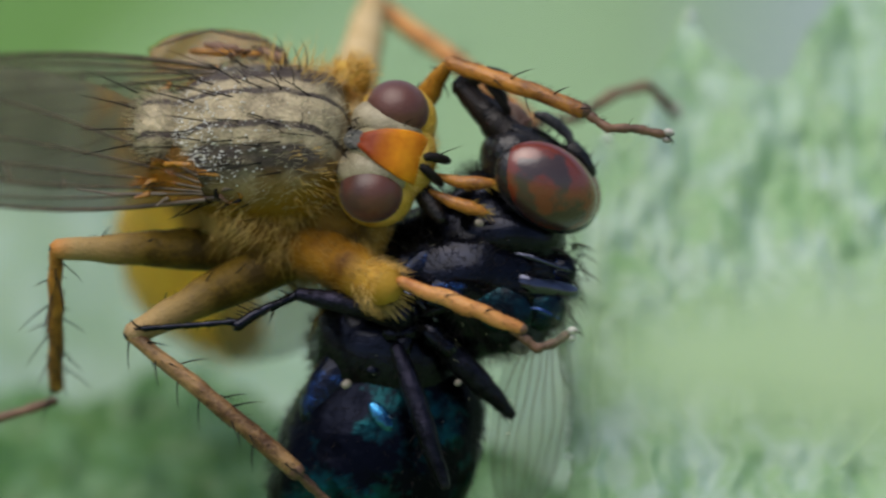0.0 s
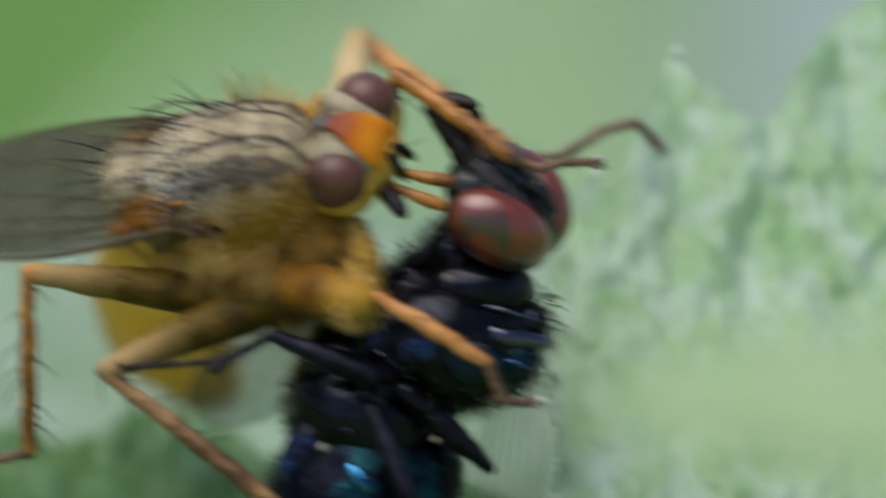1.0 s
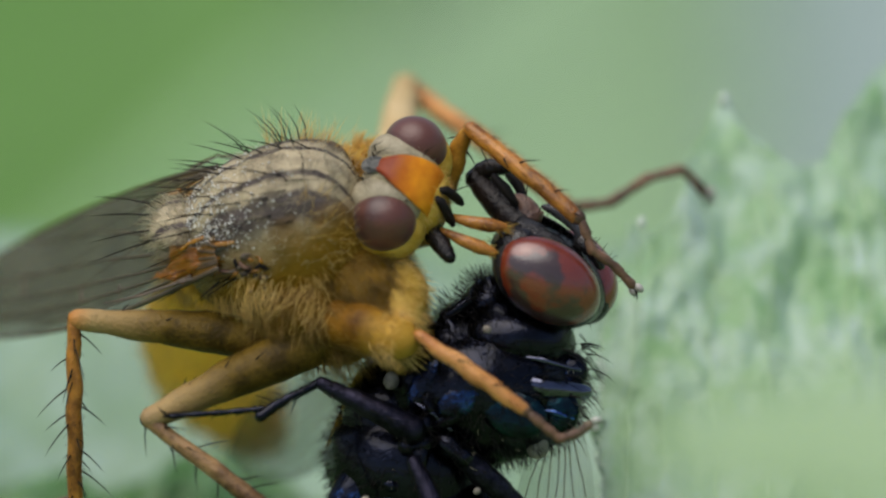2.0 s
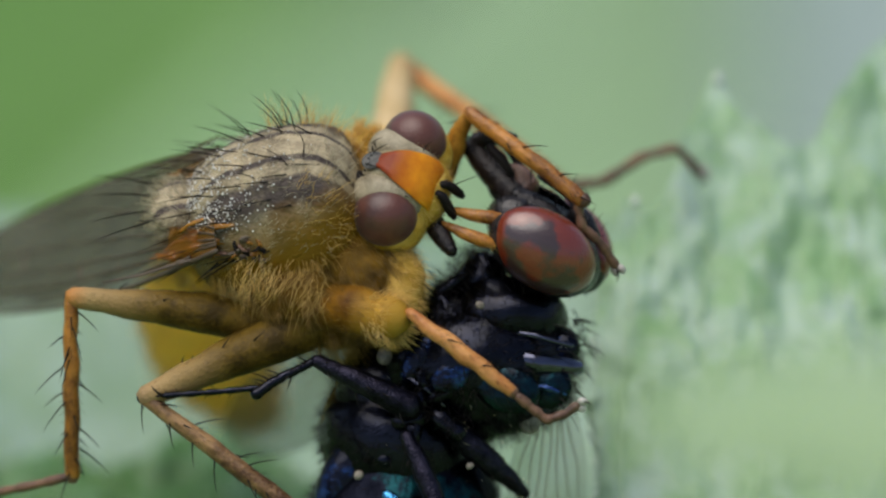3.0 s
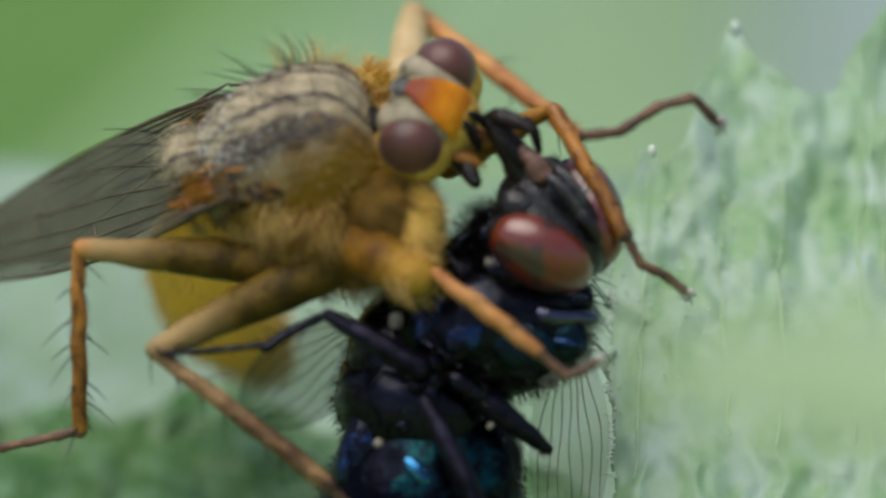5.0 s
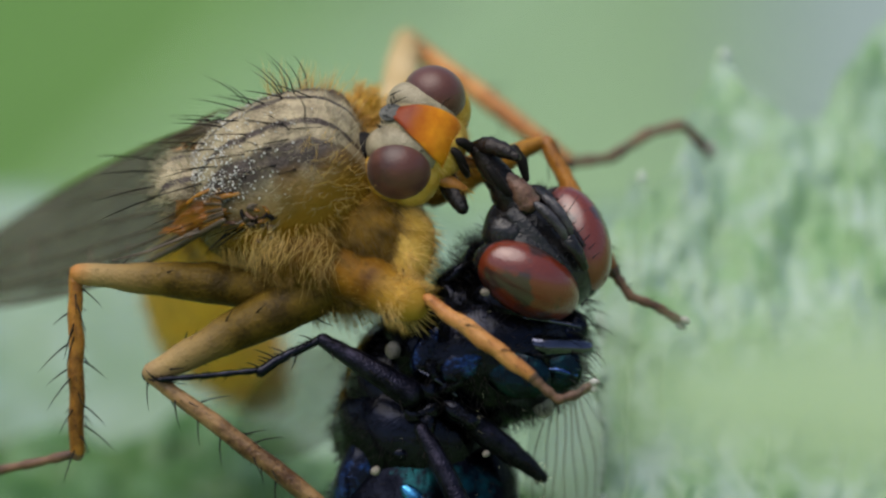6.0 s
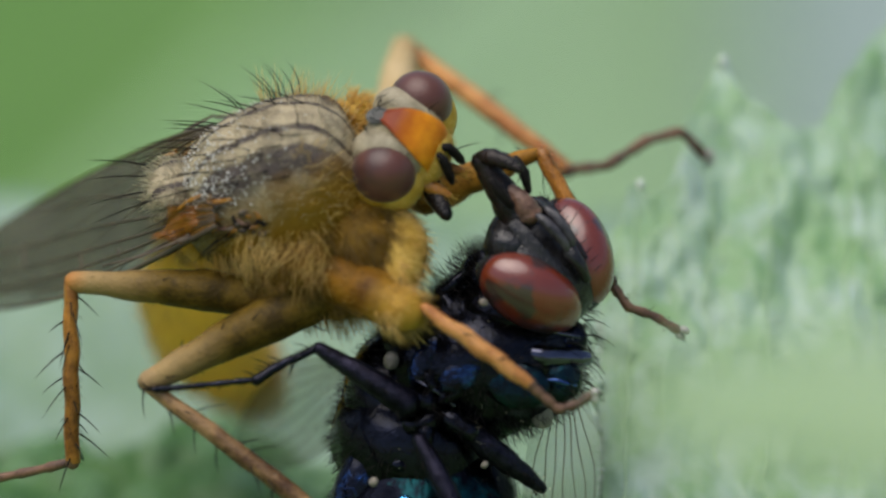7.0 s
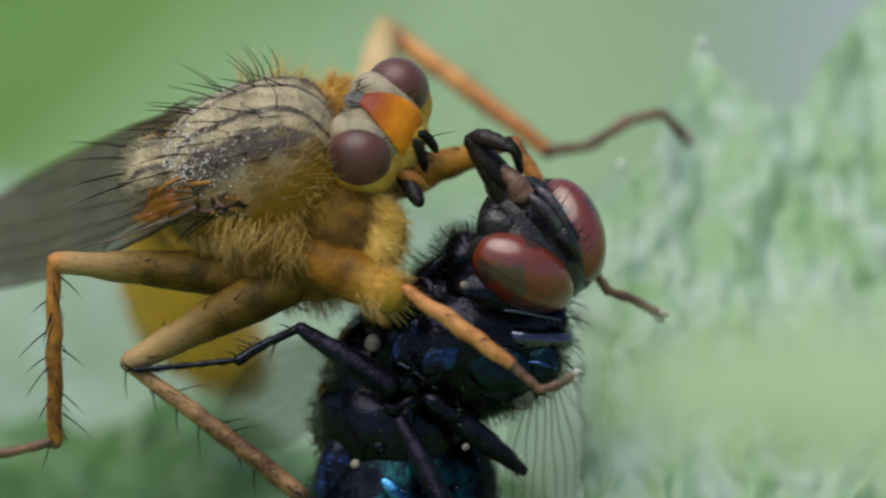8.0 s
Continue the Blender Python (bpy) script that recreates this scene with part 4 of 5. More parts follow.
        for q in range(10):
            c = Vector((-0.3 - 0.13 * q + rnd.uniform(-0.08, 0.08), s * (1.22 - 0.02 * q + rnd.uniform(-0.4, 0.12)), 0.5 + rnd.uniform(-0.04, 0.08)))
            e = c + Vector((-rnd.uniform(0.12, 0.3), s * rnd.uniform(-0.2, 0.12), rnd.uniform(-0.06, 0.06)))
            r = rnd.uniform(0.03, 0.075)
            part("wing_root", Geo().tube([c, c.lerp(e, 0.4) + jitter(0.05), e], [r, r * rnd.uniform(0.5, 1.2), r * 0.5], 10, 0.6), (SCLERITE, VEIN, SCLERITE)[q % 3], wing, "glossy amber wing hinge")
        for q in range(16):
            r = rnd.uniform(0.03, 0.06)
            lumpy = lambda p, d: p * (1 + 0.4 * noise.noise(d * 2 + Vector((q, 0, s))))
            z = 0.4 + rnd.uniform(-0.34, 0.3)
            part("tegula", Geo().ball((0.2 - 0.03 * q, s * (1.46 * math.sqrt(1 - (z / 1.7) ** 2) + rnd.uniform(-0.1, 0.02)), z), (r * 1.5, r * 0.7, r), Matrix.Rotation(q, 3, "Y"), 14, 10, lumpy), (VEIN, BRISTLE, SCLERITE, VEIN, TAN)[q % 5], wing, "brown wing knuckle")

    def film(a, c):
        top, low = loc(385, 326, -1.05).lerp(loc(262, 340, -0.8), a), loc(392, 366, -1.1).lerp(loc(235, 400, -0.85), a)
        return top.lerp(low, c) + Vector((0.1 * noise.noise(Vector((a * 4, c * 3, 7))), 0.12 * noise.noise(Vector((a * 3, c * 6, 5))), 0.12 * math.sin(9 * a + 5 * c) + 0.1 * noise.noise(Vector((a * 5, c * 5, 2)))))
    lobe = loc(592, 178, 0.7)
    shoulder = part("shoulder_lobe", Geo().ball(lobe, (0.38, 0.36, 0.36), None, 24, 16, lambda p, d: p * (1 + 0.08 * noise.noise(d * 2))), BEARD_SKIN, fly, "pale golden shoulder lobe")
    g = Geo()
    tufts(g, lobe, (0.38, 0.36, 0.36), 110, 0.24, 0.006, (0.3, 0.1, 0.1))
    part("hairs", g, FRINGE, shoulder)
    part("wing_root", Geo().sheet(24, 12, film, 0.015), AMBER_FILM, fly, "crumpled amber wing membrane")
    for x0, y0, x1, y1, x2, y2, r, m, lab in (
            (396, 362, 330, 384, 150, 440, 0.06, VEIN, "thick brown leading vein"), (392, 345, 330, 362, 240, 392, 0.045, SCLERITE, "amber wing hinge vein"),
            (372, 322, 320, 330, 275, 352, 0.1, SCLERITE, "glossy amber hinge lobe"), (350, 345, 318, 352, 285, 366, 0.09, SCLERITE, "glossy amber hinge lobe"),
            (360, 372, 335, 378, 300, 388, 0.06, TAN, "tan hinge lobe"), (318, 318, 296, 332, 262, 350, 0.08, SCLERITE, "glossy amber hinge lobe")):
        pts = [loc(x0, y0, -1.25), loc(x1, y1, -1.1), loc(x2, y2, -0.5)]
        line = [pts[0].lerp(pts[1], k / 5).lerp(pts[1].lerp(pts[2], k / 5), k / 5) + jitter(0.05) for k in range(6)]
        part("wing_root", Geo().tube(line, [r * 0.5, r * 0.7, r * 0.45, r * 0.6, r * 0.5, r * 0.3], 12, 0.6), m, fly, lab)
    part("tegula", Geo().ball(loc(402, 354, -1.15), (0.24, 0.14, 0.22), None, 20, 12, lambda p, d: p * (1 + 0.3 * noise.noise(d * 2.5))), VEIN, fly, "dark brown wing joint")
    for q in range(11):
        w = 0.57 * q + rnd.uniform(-0.2, 0.2)
        arc = [(404 + (19 + 8 * (q % 3)) * math.cos(w + 0.45 * k), 354 + (13 + 6 * (q % 3)) * math.sin(w + 0.45 * k)) for k in range(4)]
        r = rnd.uniform(0.03, 0.055)
        part("tegula", Geo().tube([loc(x, y, -1.36 + 0.1 * (q % 3)) for x, y in arc], [r * 0.5, r, r * 0.8, r * 0.4], 10), (BRISTLE, SCLERITE, VEIN, TAN)[q % 4], fly, "curved brown wing joint")

    early = fly_body(0.0).inverted()

    def loc_early(x, y, b):
        return early @ (at(x, y, b) * MM) / MM

    def far_film(a, c):
        top = loc_early(285 + 215 * a, 152 - 52 * math.sin(math.pi * (0.04 + 0.82 * a)) ** 0.7, 1.6)
        low = loc_early(300 + 220 * a, 176 - 10 * a, 1.3)
        return top.lerp(low, c) + Vector((0.05 * noise.noise(Vector((a * 4, c * 4, 8))), 0.06 * noise.noise(Vector((a * 5, c * 3, 1))), 0.05 * math.sin(8 * a + 4 * c)))
    part("wing_root", Geo().sheet(24, 10, far_film, 0.015), AMBER_FILM, fly, "crumpled amber wing membrane")
    for x0, y0, x1, y1, r, m, lab in ((300, 132, 395, 102, 0.03, VEIN, "thick brown leading vein"), (395, 102, 495, 122, 0.04, VEIN, "thick brown leading vein"), (360, 140, 480, 146, 0.09, SCLERITE, "glossy amber hinge lobe"),
                                      (385, 128, 440, 134, 0.08, TAN, "tan hinge lobe"), (480, 138, 530, 158, 0.12, TAN, "tan wing knuckle"), (500, 128, 528, 148, 0.06, VEIN, "dark wing knuckle")):
        p, q = loc_early(x0, y0, 0.85), loc_early(x1, y1, 0.75)
        part("wing_root", knotty([p, p.lerp(q, 0.5) + jitter(0.05), q], [r * 0.6, r, r * 0.7], 12, 0.5, 4), m, fly, lab)

    # head
    def head_pose(t):
        return fly_body(t).inverted() @ ease(FLY_HEAD, t)

    rh = (0.66, 0.92, 0.64)
    head = part("head", Geo().ball((0, 0, 0), rh, None, 40, 24, lambda p, d: Vector((p.x * (1.0 if d.x > 0 else 0.85), p.y, p.z))), HEAD, fly, "dusty olive-yellow head")
    keyed(head, head_pose)
    for s in (-1, 1):
        part("eye", Geo().ball((0.1, s * 0.77, 0.1), (0.57, 0.53, 0.61), Matrix.Rotation(s * -0.15, 3, "Z"), 44, 30), EYE, head, "dark red-brown compound eye")
        part("eye_rim", Geo().ball((0.04, s * 0.4, 0.03), (0.69, 0.47, 0.62), Matrix.Rotation(s * -0.2, 3, "Z"), 40, 26, lambda p, d: p * (1 + 0.015 * noise.noise(d * 6))), RIM, head, "pale silvery eye rim")
        part("cheek", Geo().ball((0.16, s * 0.66, -0.2), (0.7, 0.66, 0.6), None, 32, 20), FACE, head, "pale yellow cheek")

    def crown(a, c):
        """The forehead, from its narrow dusky rear to the broad front above the antennae."""
        w = -0.85 + 2.2 * a
        wide = 0.09 + 0.36 * math.sin(min(1.0, a * 1.25) * 1.571) ** 1.3 - 0.1 * max(0.0, a - 0.75)
        y = wide * (2 * c - 1)
        edge = min(1.0, 8 * c * (1 - c)) * min(1.0, 10 * a * (1 - a))
        k = 1.0 - 0.25 * y * y + 0.03 * edge + 0.012 * noise.noise(Vector((a * 7, c * 4, 3)))
        return (0.86 if w > 0 else 0.62) * math.sin(w) * k, y, 0.7 * math.cos(w) * k

    part("forehead", Geo().sheet(34, 22, crown, 0.05), FRONS, head, "bright orange forehead")
    part("ocelli", Geo().ball((-0.46, 0, 0.46), (0.25, 0.18, 0.05), Matrix.Rotation(-0.7, 3, "Y"), 20, 12).ball((-0.36, 0, 0.55), (0.04, 0.04, 0.03), None, 10, 6).ball((-0.52, 0.08, 0.47), (0.035, 0.035, 0.03), None, 10, 6).ball((-0.52, -0.08, 0.47), (0.035, 0.035, 0.03), None, 10, 6), OCELLI, head, "grey ocellar triangle")
    part("face", Geo().ball((0.5, 0, -0.2), (0.55, 0.72, 0.66), None, 32, 20, lambda p, d: p * (1 + 0.05 * noise.noise(d * 3))), FACE, head, "pale yellow face")
    g = Geo()
    tufts(g, (0.12, 0, -0.25), (0.76, 1.2, 0.66), 380, 0.34, 0.005, (0.1, -0.1, -0.6), lambda d: d.z < -0.1)
    fuzz(g, (0.5, 0, -0.2), (0.55, 0.72, 0.66), None, 1100, 0.1, 0.004, (0.1, 0, -0.3), lambda d: d.x > 0)
    part("beard", g, FRINGE, head, "pale golden beard")
    g = Geo()
    for s in (-1, 1):
        for x, y, z in ((-0.5, 0.12, 0.5), (0.3, 0.46, 0.58), (-0.6, 0.3, 0.4)):
            g.strand((x, s * y, z), (0.1 - x * 0.3, s * 0.35, 1), rnd.uniform(0.3, 0.5), 0.014, (0.3, 0, 0))
    for k in range(7):
        g.strand((-0.52, -0.3 + 0.1 * k, 0.36), (-0.5, 0.1 * (k - 3), 0.9), rnd.uniform(0.18, 0.3), 0.02, (0.3, 0, 0))
    part("bristles", g, BRISTLE, head)
    g = Geo()
    for s in (-1, 1):
        fuzz(g, (0.04, s * 0.4, 0.03), (0.69, 0.47, 0.62), None, 500, 0.07, 0.003, (-0.1, 0, 0.2), lambda d: d.z > 0.2)
    part("down", g, PALE_HAIR, head, "fine pale down")
    for s in (-1, 1):
        ant = part("antenna", Geo().tube([(0.74, s * 0.07, 0.3), (0.9, s * 0.12, 0.36), (1.02, s * 0.16, 0.2), (1.16, s * 0.2, -0.02), (1.24, s * 0.22, -0.16)], [0.06, 0.085, 0.09, 0.085, 0.05], 12), BRISTLE, head, "black antenna")
        part("arista", Geo().strand((1.0, s * 0.17, 0.24), (0.7, s * 0.7, 0.5), 0.5, 0.014, (0.2, 0, 0)), BRISTLE, ant)
    for y0, y1, y2 in ((-0.1, -0.1, 0.06), (-0.35, -0.48, -0.48)):
        line = [(0.75, y0, -0.35), (1.2, (y0 + y1) / 2, -0.12), (1.5, y1, -0.02), (1.85, (y1 + y2) / 2, 0.0), (2.1, y2, 0.0)]
        slide = [(0.0, Vector((0, 0, 0))), (3.2, Vector((0, 0, 0))), (3.6, Vector((-0.8, 0, -0.15))), (8.0, Vector((-0.8, 0, -0.15)))]
        palp = part("palp", Geo().tube(line, [0.05, 0.07, 0.11, 0.13, 0.07], 12), TIBIA_ORANGE, head, "bright orange palp")
        keyed(palp, lambda t, slide=slide: Matrix.Translation(ease(slide, t) * MM))
        g = Geo()
        for _ in range(90):
            k = rnd.random()
            g.strand(Vector(line[2]).lerp(Vector(line[4]), k) + jitter(0.06), (1, rnd.uniform(-0.8, 0.8), rnd.uniform(-0.6, 0.6)), rnd.uniform(0.12, 0.3), 0.008)
        part("hairs", g, GOLD_HAIR, palp)
    part("proboscis", knotty([(0.6, -0.1, -0.5), (0.95, -0.4, -0.32), (1.25, -0.68, -0.22), (1.42, -0.82, -0.18)], [0.26, 0.21, 0.17, 0.11], 14), MOUTH, head, "dark shiny proboscis")
    part("neck", Geo().tube([(1.3, 0, 0.1), (2.0, -0.05, 0.2)], [0.6, 0.3], 18), BRISTLE, fly, "dark neck")

    # legs
    def run(a, b):
        def f(t):
            p, q = ease(a, t) if isinstance(a, list) else a, ease(b, t) if isinstance(b, list) else b
            return fly_body(t).inverted() @ between(p, q)
        return f

    def hip(x, y, b):
        """A place on the body that rides with it."""
        v = loc(x, y, b)
        return [(t, fly_body(t) @ (v * MM) / MM) for t in TIMES]

    def leg(hip_rows, knee, ankle, toe_path, sizes, mats, spiny, toe_rows=None, furry=220, fur=0.08, calf=0.1):
        p8 = {k: (ease(q, 8.0) if isinstance(q, list) else q) for k, q in (("h", hip_rows), ("k", knee), ("a", ankle))}
        fr = segment("femur", (p8["h"] - p8["k"]).length * (1.2 if furry > 500 else 1.0), sizes[1], sizes[0], mats[0], fly, "thick yellowish thigh", 0.38 if furry < 500 else 0.1, 7, 0.25, furry, BRISTLE if furry < 500 else FEMUR_HAIR, 16, fur)
        if furry > 500:
            g = Geo()
            for _ in range(420):
                w, q = rnd.uniform(0, 6.28), rnd.uniform(-0.05, 0.55)
                p = Vector((q, sizes[1] * math.cos(w), sizes[1] * math.sin(w)))
                g.strand(p, Vector((-0.9, math.cos(w), math.sin(w))) + jitter(0.4), rnd.uniform(0.15, 0.34), 0.006, (-0.2, 0, -0.3))
            part("tuft", g, FRINGE, fr, "pale hairs round the knee")
        thigh = [(t, p + Vector((-0.22, 0.1, -0.12))) for t, p in knee] if furry > 500 else knee
        keyed(fr, run(thigh, hip_rows))
        part("knee", Geo().ball((0, 0, 0), (sizes[1] * (0.72 if furry < 500 else 0.3),) * 3, None, 16, 10), BRISTLE, fr, "dark knee joint")
        tb = segment("tibia", (p8["a"] - p8["k"]).length, sizes[2], sizes[3], mats[1], fly, "slender orange-brown shin", calf, spiny, 0.58, 140, BRISTLE)
        part("ankle", Geo().ball(((p8["a"] - p8["k"]).length, 0, 0), (sizes[3] * 1.1, sizes[3] * 0.98, sizes[3] * 0.98), None, 14, 10), TARSUS, tb, "dark ankle joint")
        keyed(tb, run(knee, ankle))
        first = p8["a"]
        shift = [p - first for p in toe_path]
        rot0 = basis(shift[-1], (0, -1, 0.3))
        ts = toes("tarsus", [rot0.inverted() @ p for p in shift], sizes[4], TARSUS, fly, "jointed dark brown foot")
        tip = rot0.inverted() @ shift[-1]
        for q in (-1, 1):
            part("pad", Geo().ball(tip + Vector((0.07, 0.05 * q, 0.05 * q)), (0.1, 0.07, 0.09), None, 12, 8), WAX_PAD, ts, "pale foot pad")
        keyed(ts, run(ankle, toe_rows or toe_path[-1]))

    mid_knee = [(0.0, at(254, 640, -1.1)), (0.6, at(252, 630, -1.1)), (1.2, at(228, 640, -1.1)), (8.0, at(228, 642, -1.1))]
    mid_ankle = [(0.0, at(551, 888, -1.2)), (0.6, at(551, 880, -1.2)), (1.2, at(528, 872, -1.2)), (8.0, at(528, 872, -1.2))]
    hind_knee = [(0.0, at(121, 490, -0.6)), (0.5, at(123, 471, -0.6)), (1.1, at(99, 464, -0.6)), (8.0, at(97, 464, -0.6))]
    hind_ankle = [(0.0, at(121, 758, 1.8)), (0.5, at(131, 772, 1.1)), (1.1, at(101, 780, 0.2)), (8.0, at(100, 780, 0.2))]
    leg(hip(625, 445, -0.1), mid_knee, mid_ankle, [at(528, 872, -1.2), at(600, 940, -0.8), at(640, 1000, 0.2)],
        (0.4, 0.19, 0.13, 0.17, 0.1), (FEMUR, TIBIA), 20)
    leg(hip(520, 500, -0.1), hind_knee, hind_ankle, [at(100, 780, 0.2), at(40, 795, 0.5), at(-60, 815, 1.0), at(-130, 860, 1.6)],
        (0.34, 0.17, 0.12, 0.135, 0.1), (HIND_FEMUR, TIBIA_ORANGE), 22)
    leg(hip(545, 452, -0.55), NEAR_FRONT, NEAR_FRONT_END, [at(905, 645, -2.0), at(955, 690, -1.9), at(990, 680, -1.8), at(1012, 664, -1.8)],
        (0.5, 0.36, 0.1, 0.11, 0.1), (FORE_FEMUR, FORE_TIBIA), 5, NEAR_FRONT_TOE, 1100, 0.15, 0.5)
    leg(hip(630, 350, 2.0), at(682, 52, 7.0), at(968, 268, 5.2), [at(968, 268, 5.2), at(1040, 260, 4.8), at(1110, 215, 4.7), at(1170, 200, 4.8), at(1212, 245, 5.0)],
        (0.34, 0.24, 0.18, 0.15, 0.115), (FAR_THIGH, FORE_TIBIA), 10)
    leg(hip(690, 330, 1.0), FAR_FRONT, FAR_FRONT_END, [at(1042, 470, 1.0), at(1075, 515, 1.0), at(1120, 530, 1.1), at(1164, 556, 1.2)],
        (0.3, 0.1, 0.14, 0.14, 0.1), (FAR_FEMUR, TIBIA_ORANGE), 8, FAR_FRONT_TOE)
    for x, y, b, rr in ((565, 455, -0.2, (1.05, 0.8, 0.72)), (610, 400, -0.4, (0.85, 0.8, 0.9)), (490, 420, -0.5, (0.9, 0.8, 0.6))):
        c = loc(x, y, b)
        coxa = part("coxa", Geo().ball(c, rr, None, 28, 18, lambda p, d: p * (1 + 0.1 * noise.noise(d * 2.5))), GOLD if x == 610 else SHADED_AMBER, fly, "furry golden leg base")
        g = Geo()
        tufts(g, c, rr, 850 if x == 610 else 320, 0.34, 0.0045, (0.1, -0.3, -0.8))
        part("hairs", g, FEMUR_HAIR, coxa)
    line = [loc(*p) for p in ((610, 345, -0.3), (652, 368, -0.55), (676, 400, -0.75), (674, 440, -0.9), (662, 480, -1.0))]
    coxa = part("coxa", knotty(line, [0.4, 0.46, 0.44, 0.4, 0.3], 18, 0.1), BEARD_SKIN, fly, "pale golden base of the fore leg")
    g = Geo()
    for p, r in zip(line, (0.4, 0.46, 0.44, 0.4, 0.3)):
        fuzz(g, p, (r, r, r), None, 420, 0.2, 0.005, (0.2, -0.1, -0.8))
    part("hairs", g, FRINGE, coxa)
    g = Geo()
    down = inv.to_3x3()
    for _ in range(170):
        q = rnd.random()
        root = loc(392 + 150 * q + rnd.gauss(0, 8), 388 + 42 * q + rnd.gauss(0, 16), rnd.uniform(-1.45, -1.15))
        g.strand(root, down @ (Vector((rnd.uniform(-0.9, 0.2), -0.3, -0.8)) + jitter(0.5)), rnd.uniform(0.15, 0.6), 0.0045, down @ Vector((rnd.uniform(-0.3, 0.1), 0.2, -0.4)))
    part("flank_fringe", g, FRINGE, fly, "pale golden hairs over the leg bases")
    return fly


yellow_fly()


# ---- the dark blowfly ----
def prey_key(dx, dy, turn):
    """A drift in millimetres and a turn in the picture's plane from where it ends."""
    return stand(Matrix.Rotation(radians(turn), 3, "Y"), at(780, 650, 0.6) + Vector((dx, 0, dy)))


PREY = [(0.0, prey_key(0.28, 0.68, 8)), (0.6, prey_key(0.22, 0.6, 8)), (1.0, prey_key(0.05, 0.35, 5)), (1.5, prey_key(-0.05, 0.25, 4)), (3.0, prey_key(-0.1, 0.3, 4)),
        (3.5, prey_key(-0.25, 0.35, 0)), (4.5, prey_key(-0.1, 0.2, 0)), (6.5, prey_key(0.0, 0.06, 0)), (8.0, prey_key(0, 0, 0))]


def prey_skull(x, y, d, l):
    """Head pose from the near eye's place, the way to the mouth and the way to the far eye."""
    d, l = Vector(d).normalized(), Vector(l).normalized()
    f = l.cross(d).normalized()
    rot = basis(f, d)
    return stand(rot, at(x, y, -0.6) + rot @ Vector((0, 0.68, 0.1)))


SIDE = ((-0.77, 0.05, 0.62), (0.06, 0.99, 0.04))
MID = ((-0.7, 0.0, 0.7), (0.42, 0.8, 0.38))
HALF = ((-0.74, 0.22, 0.63), (0.35, 0.93, 0.08))
FRONT = ((-0.62, -0.05, 0.78), (0.6, 0.6, 0.53))
PREY_HEAD = [(0.0, prey_skull(990, 382, *SIDE)), (0.5, prey_skull(974, 384, *SIDE)), (0.8, prey_skull(960, 378, *SIDE)), (1.0, prey_skull(927, 392, *MID)), (1.2, prey_skull(925, 395, *MID)),
             (1.5, prey_skull(931, 406, *HALF)), (3.0, prey_skull(934, 385, *HALF)), (3.25, prey_skull(920, 410, *MID)), (3.5, prey_skull(912, 443, *FRONT)), (4.5, prey_skull(903, 473, *FRONT)),
             (6.5, prey_skull(893, 478, *FRONT)), (7.0, prey_skull(902, 485, *FRONT)), (8.0, prey_skull(922, 484, *FRONT))]


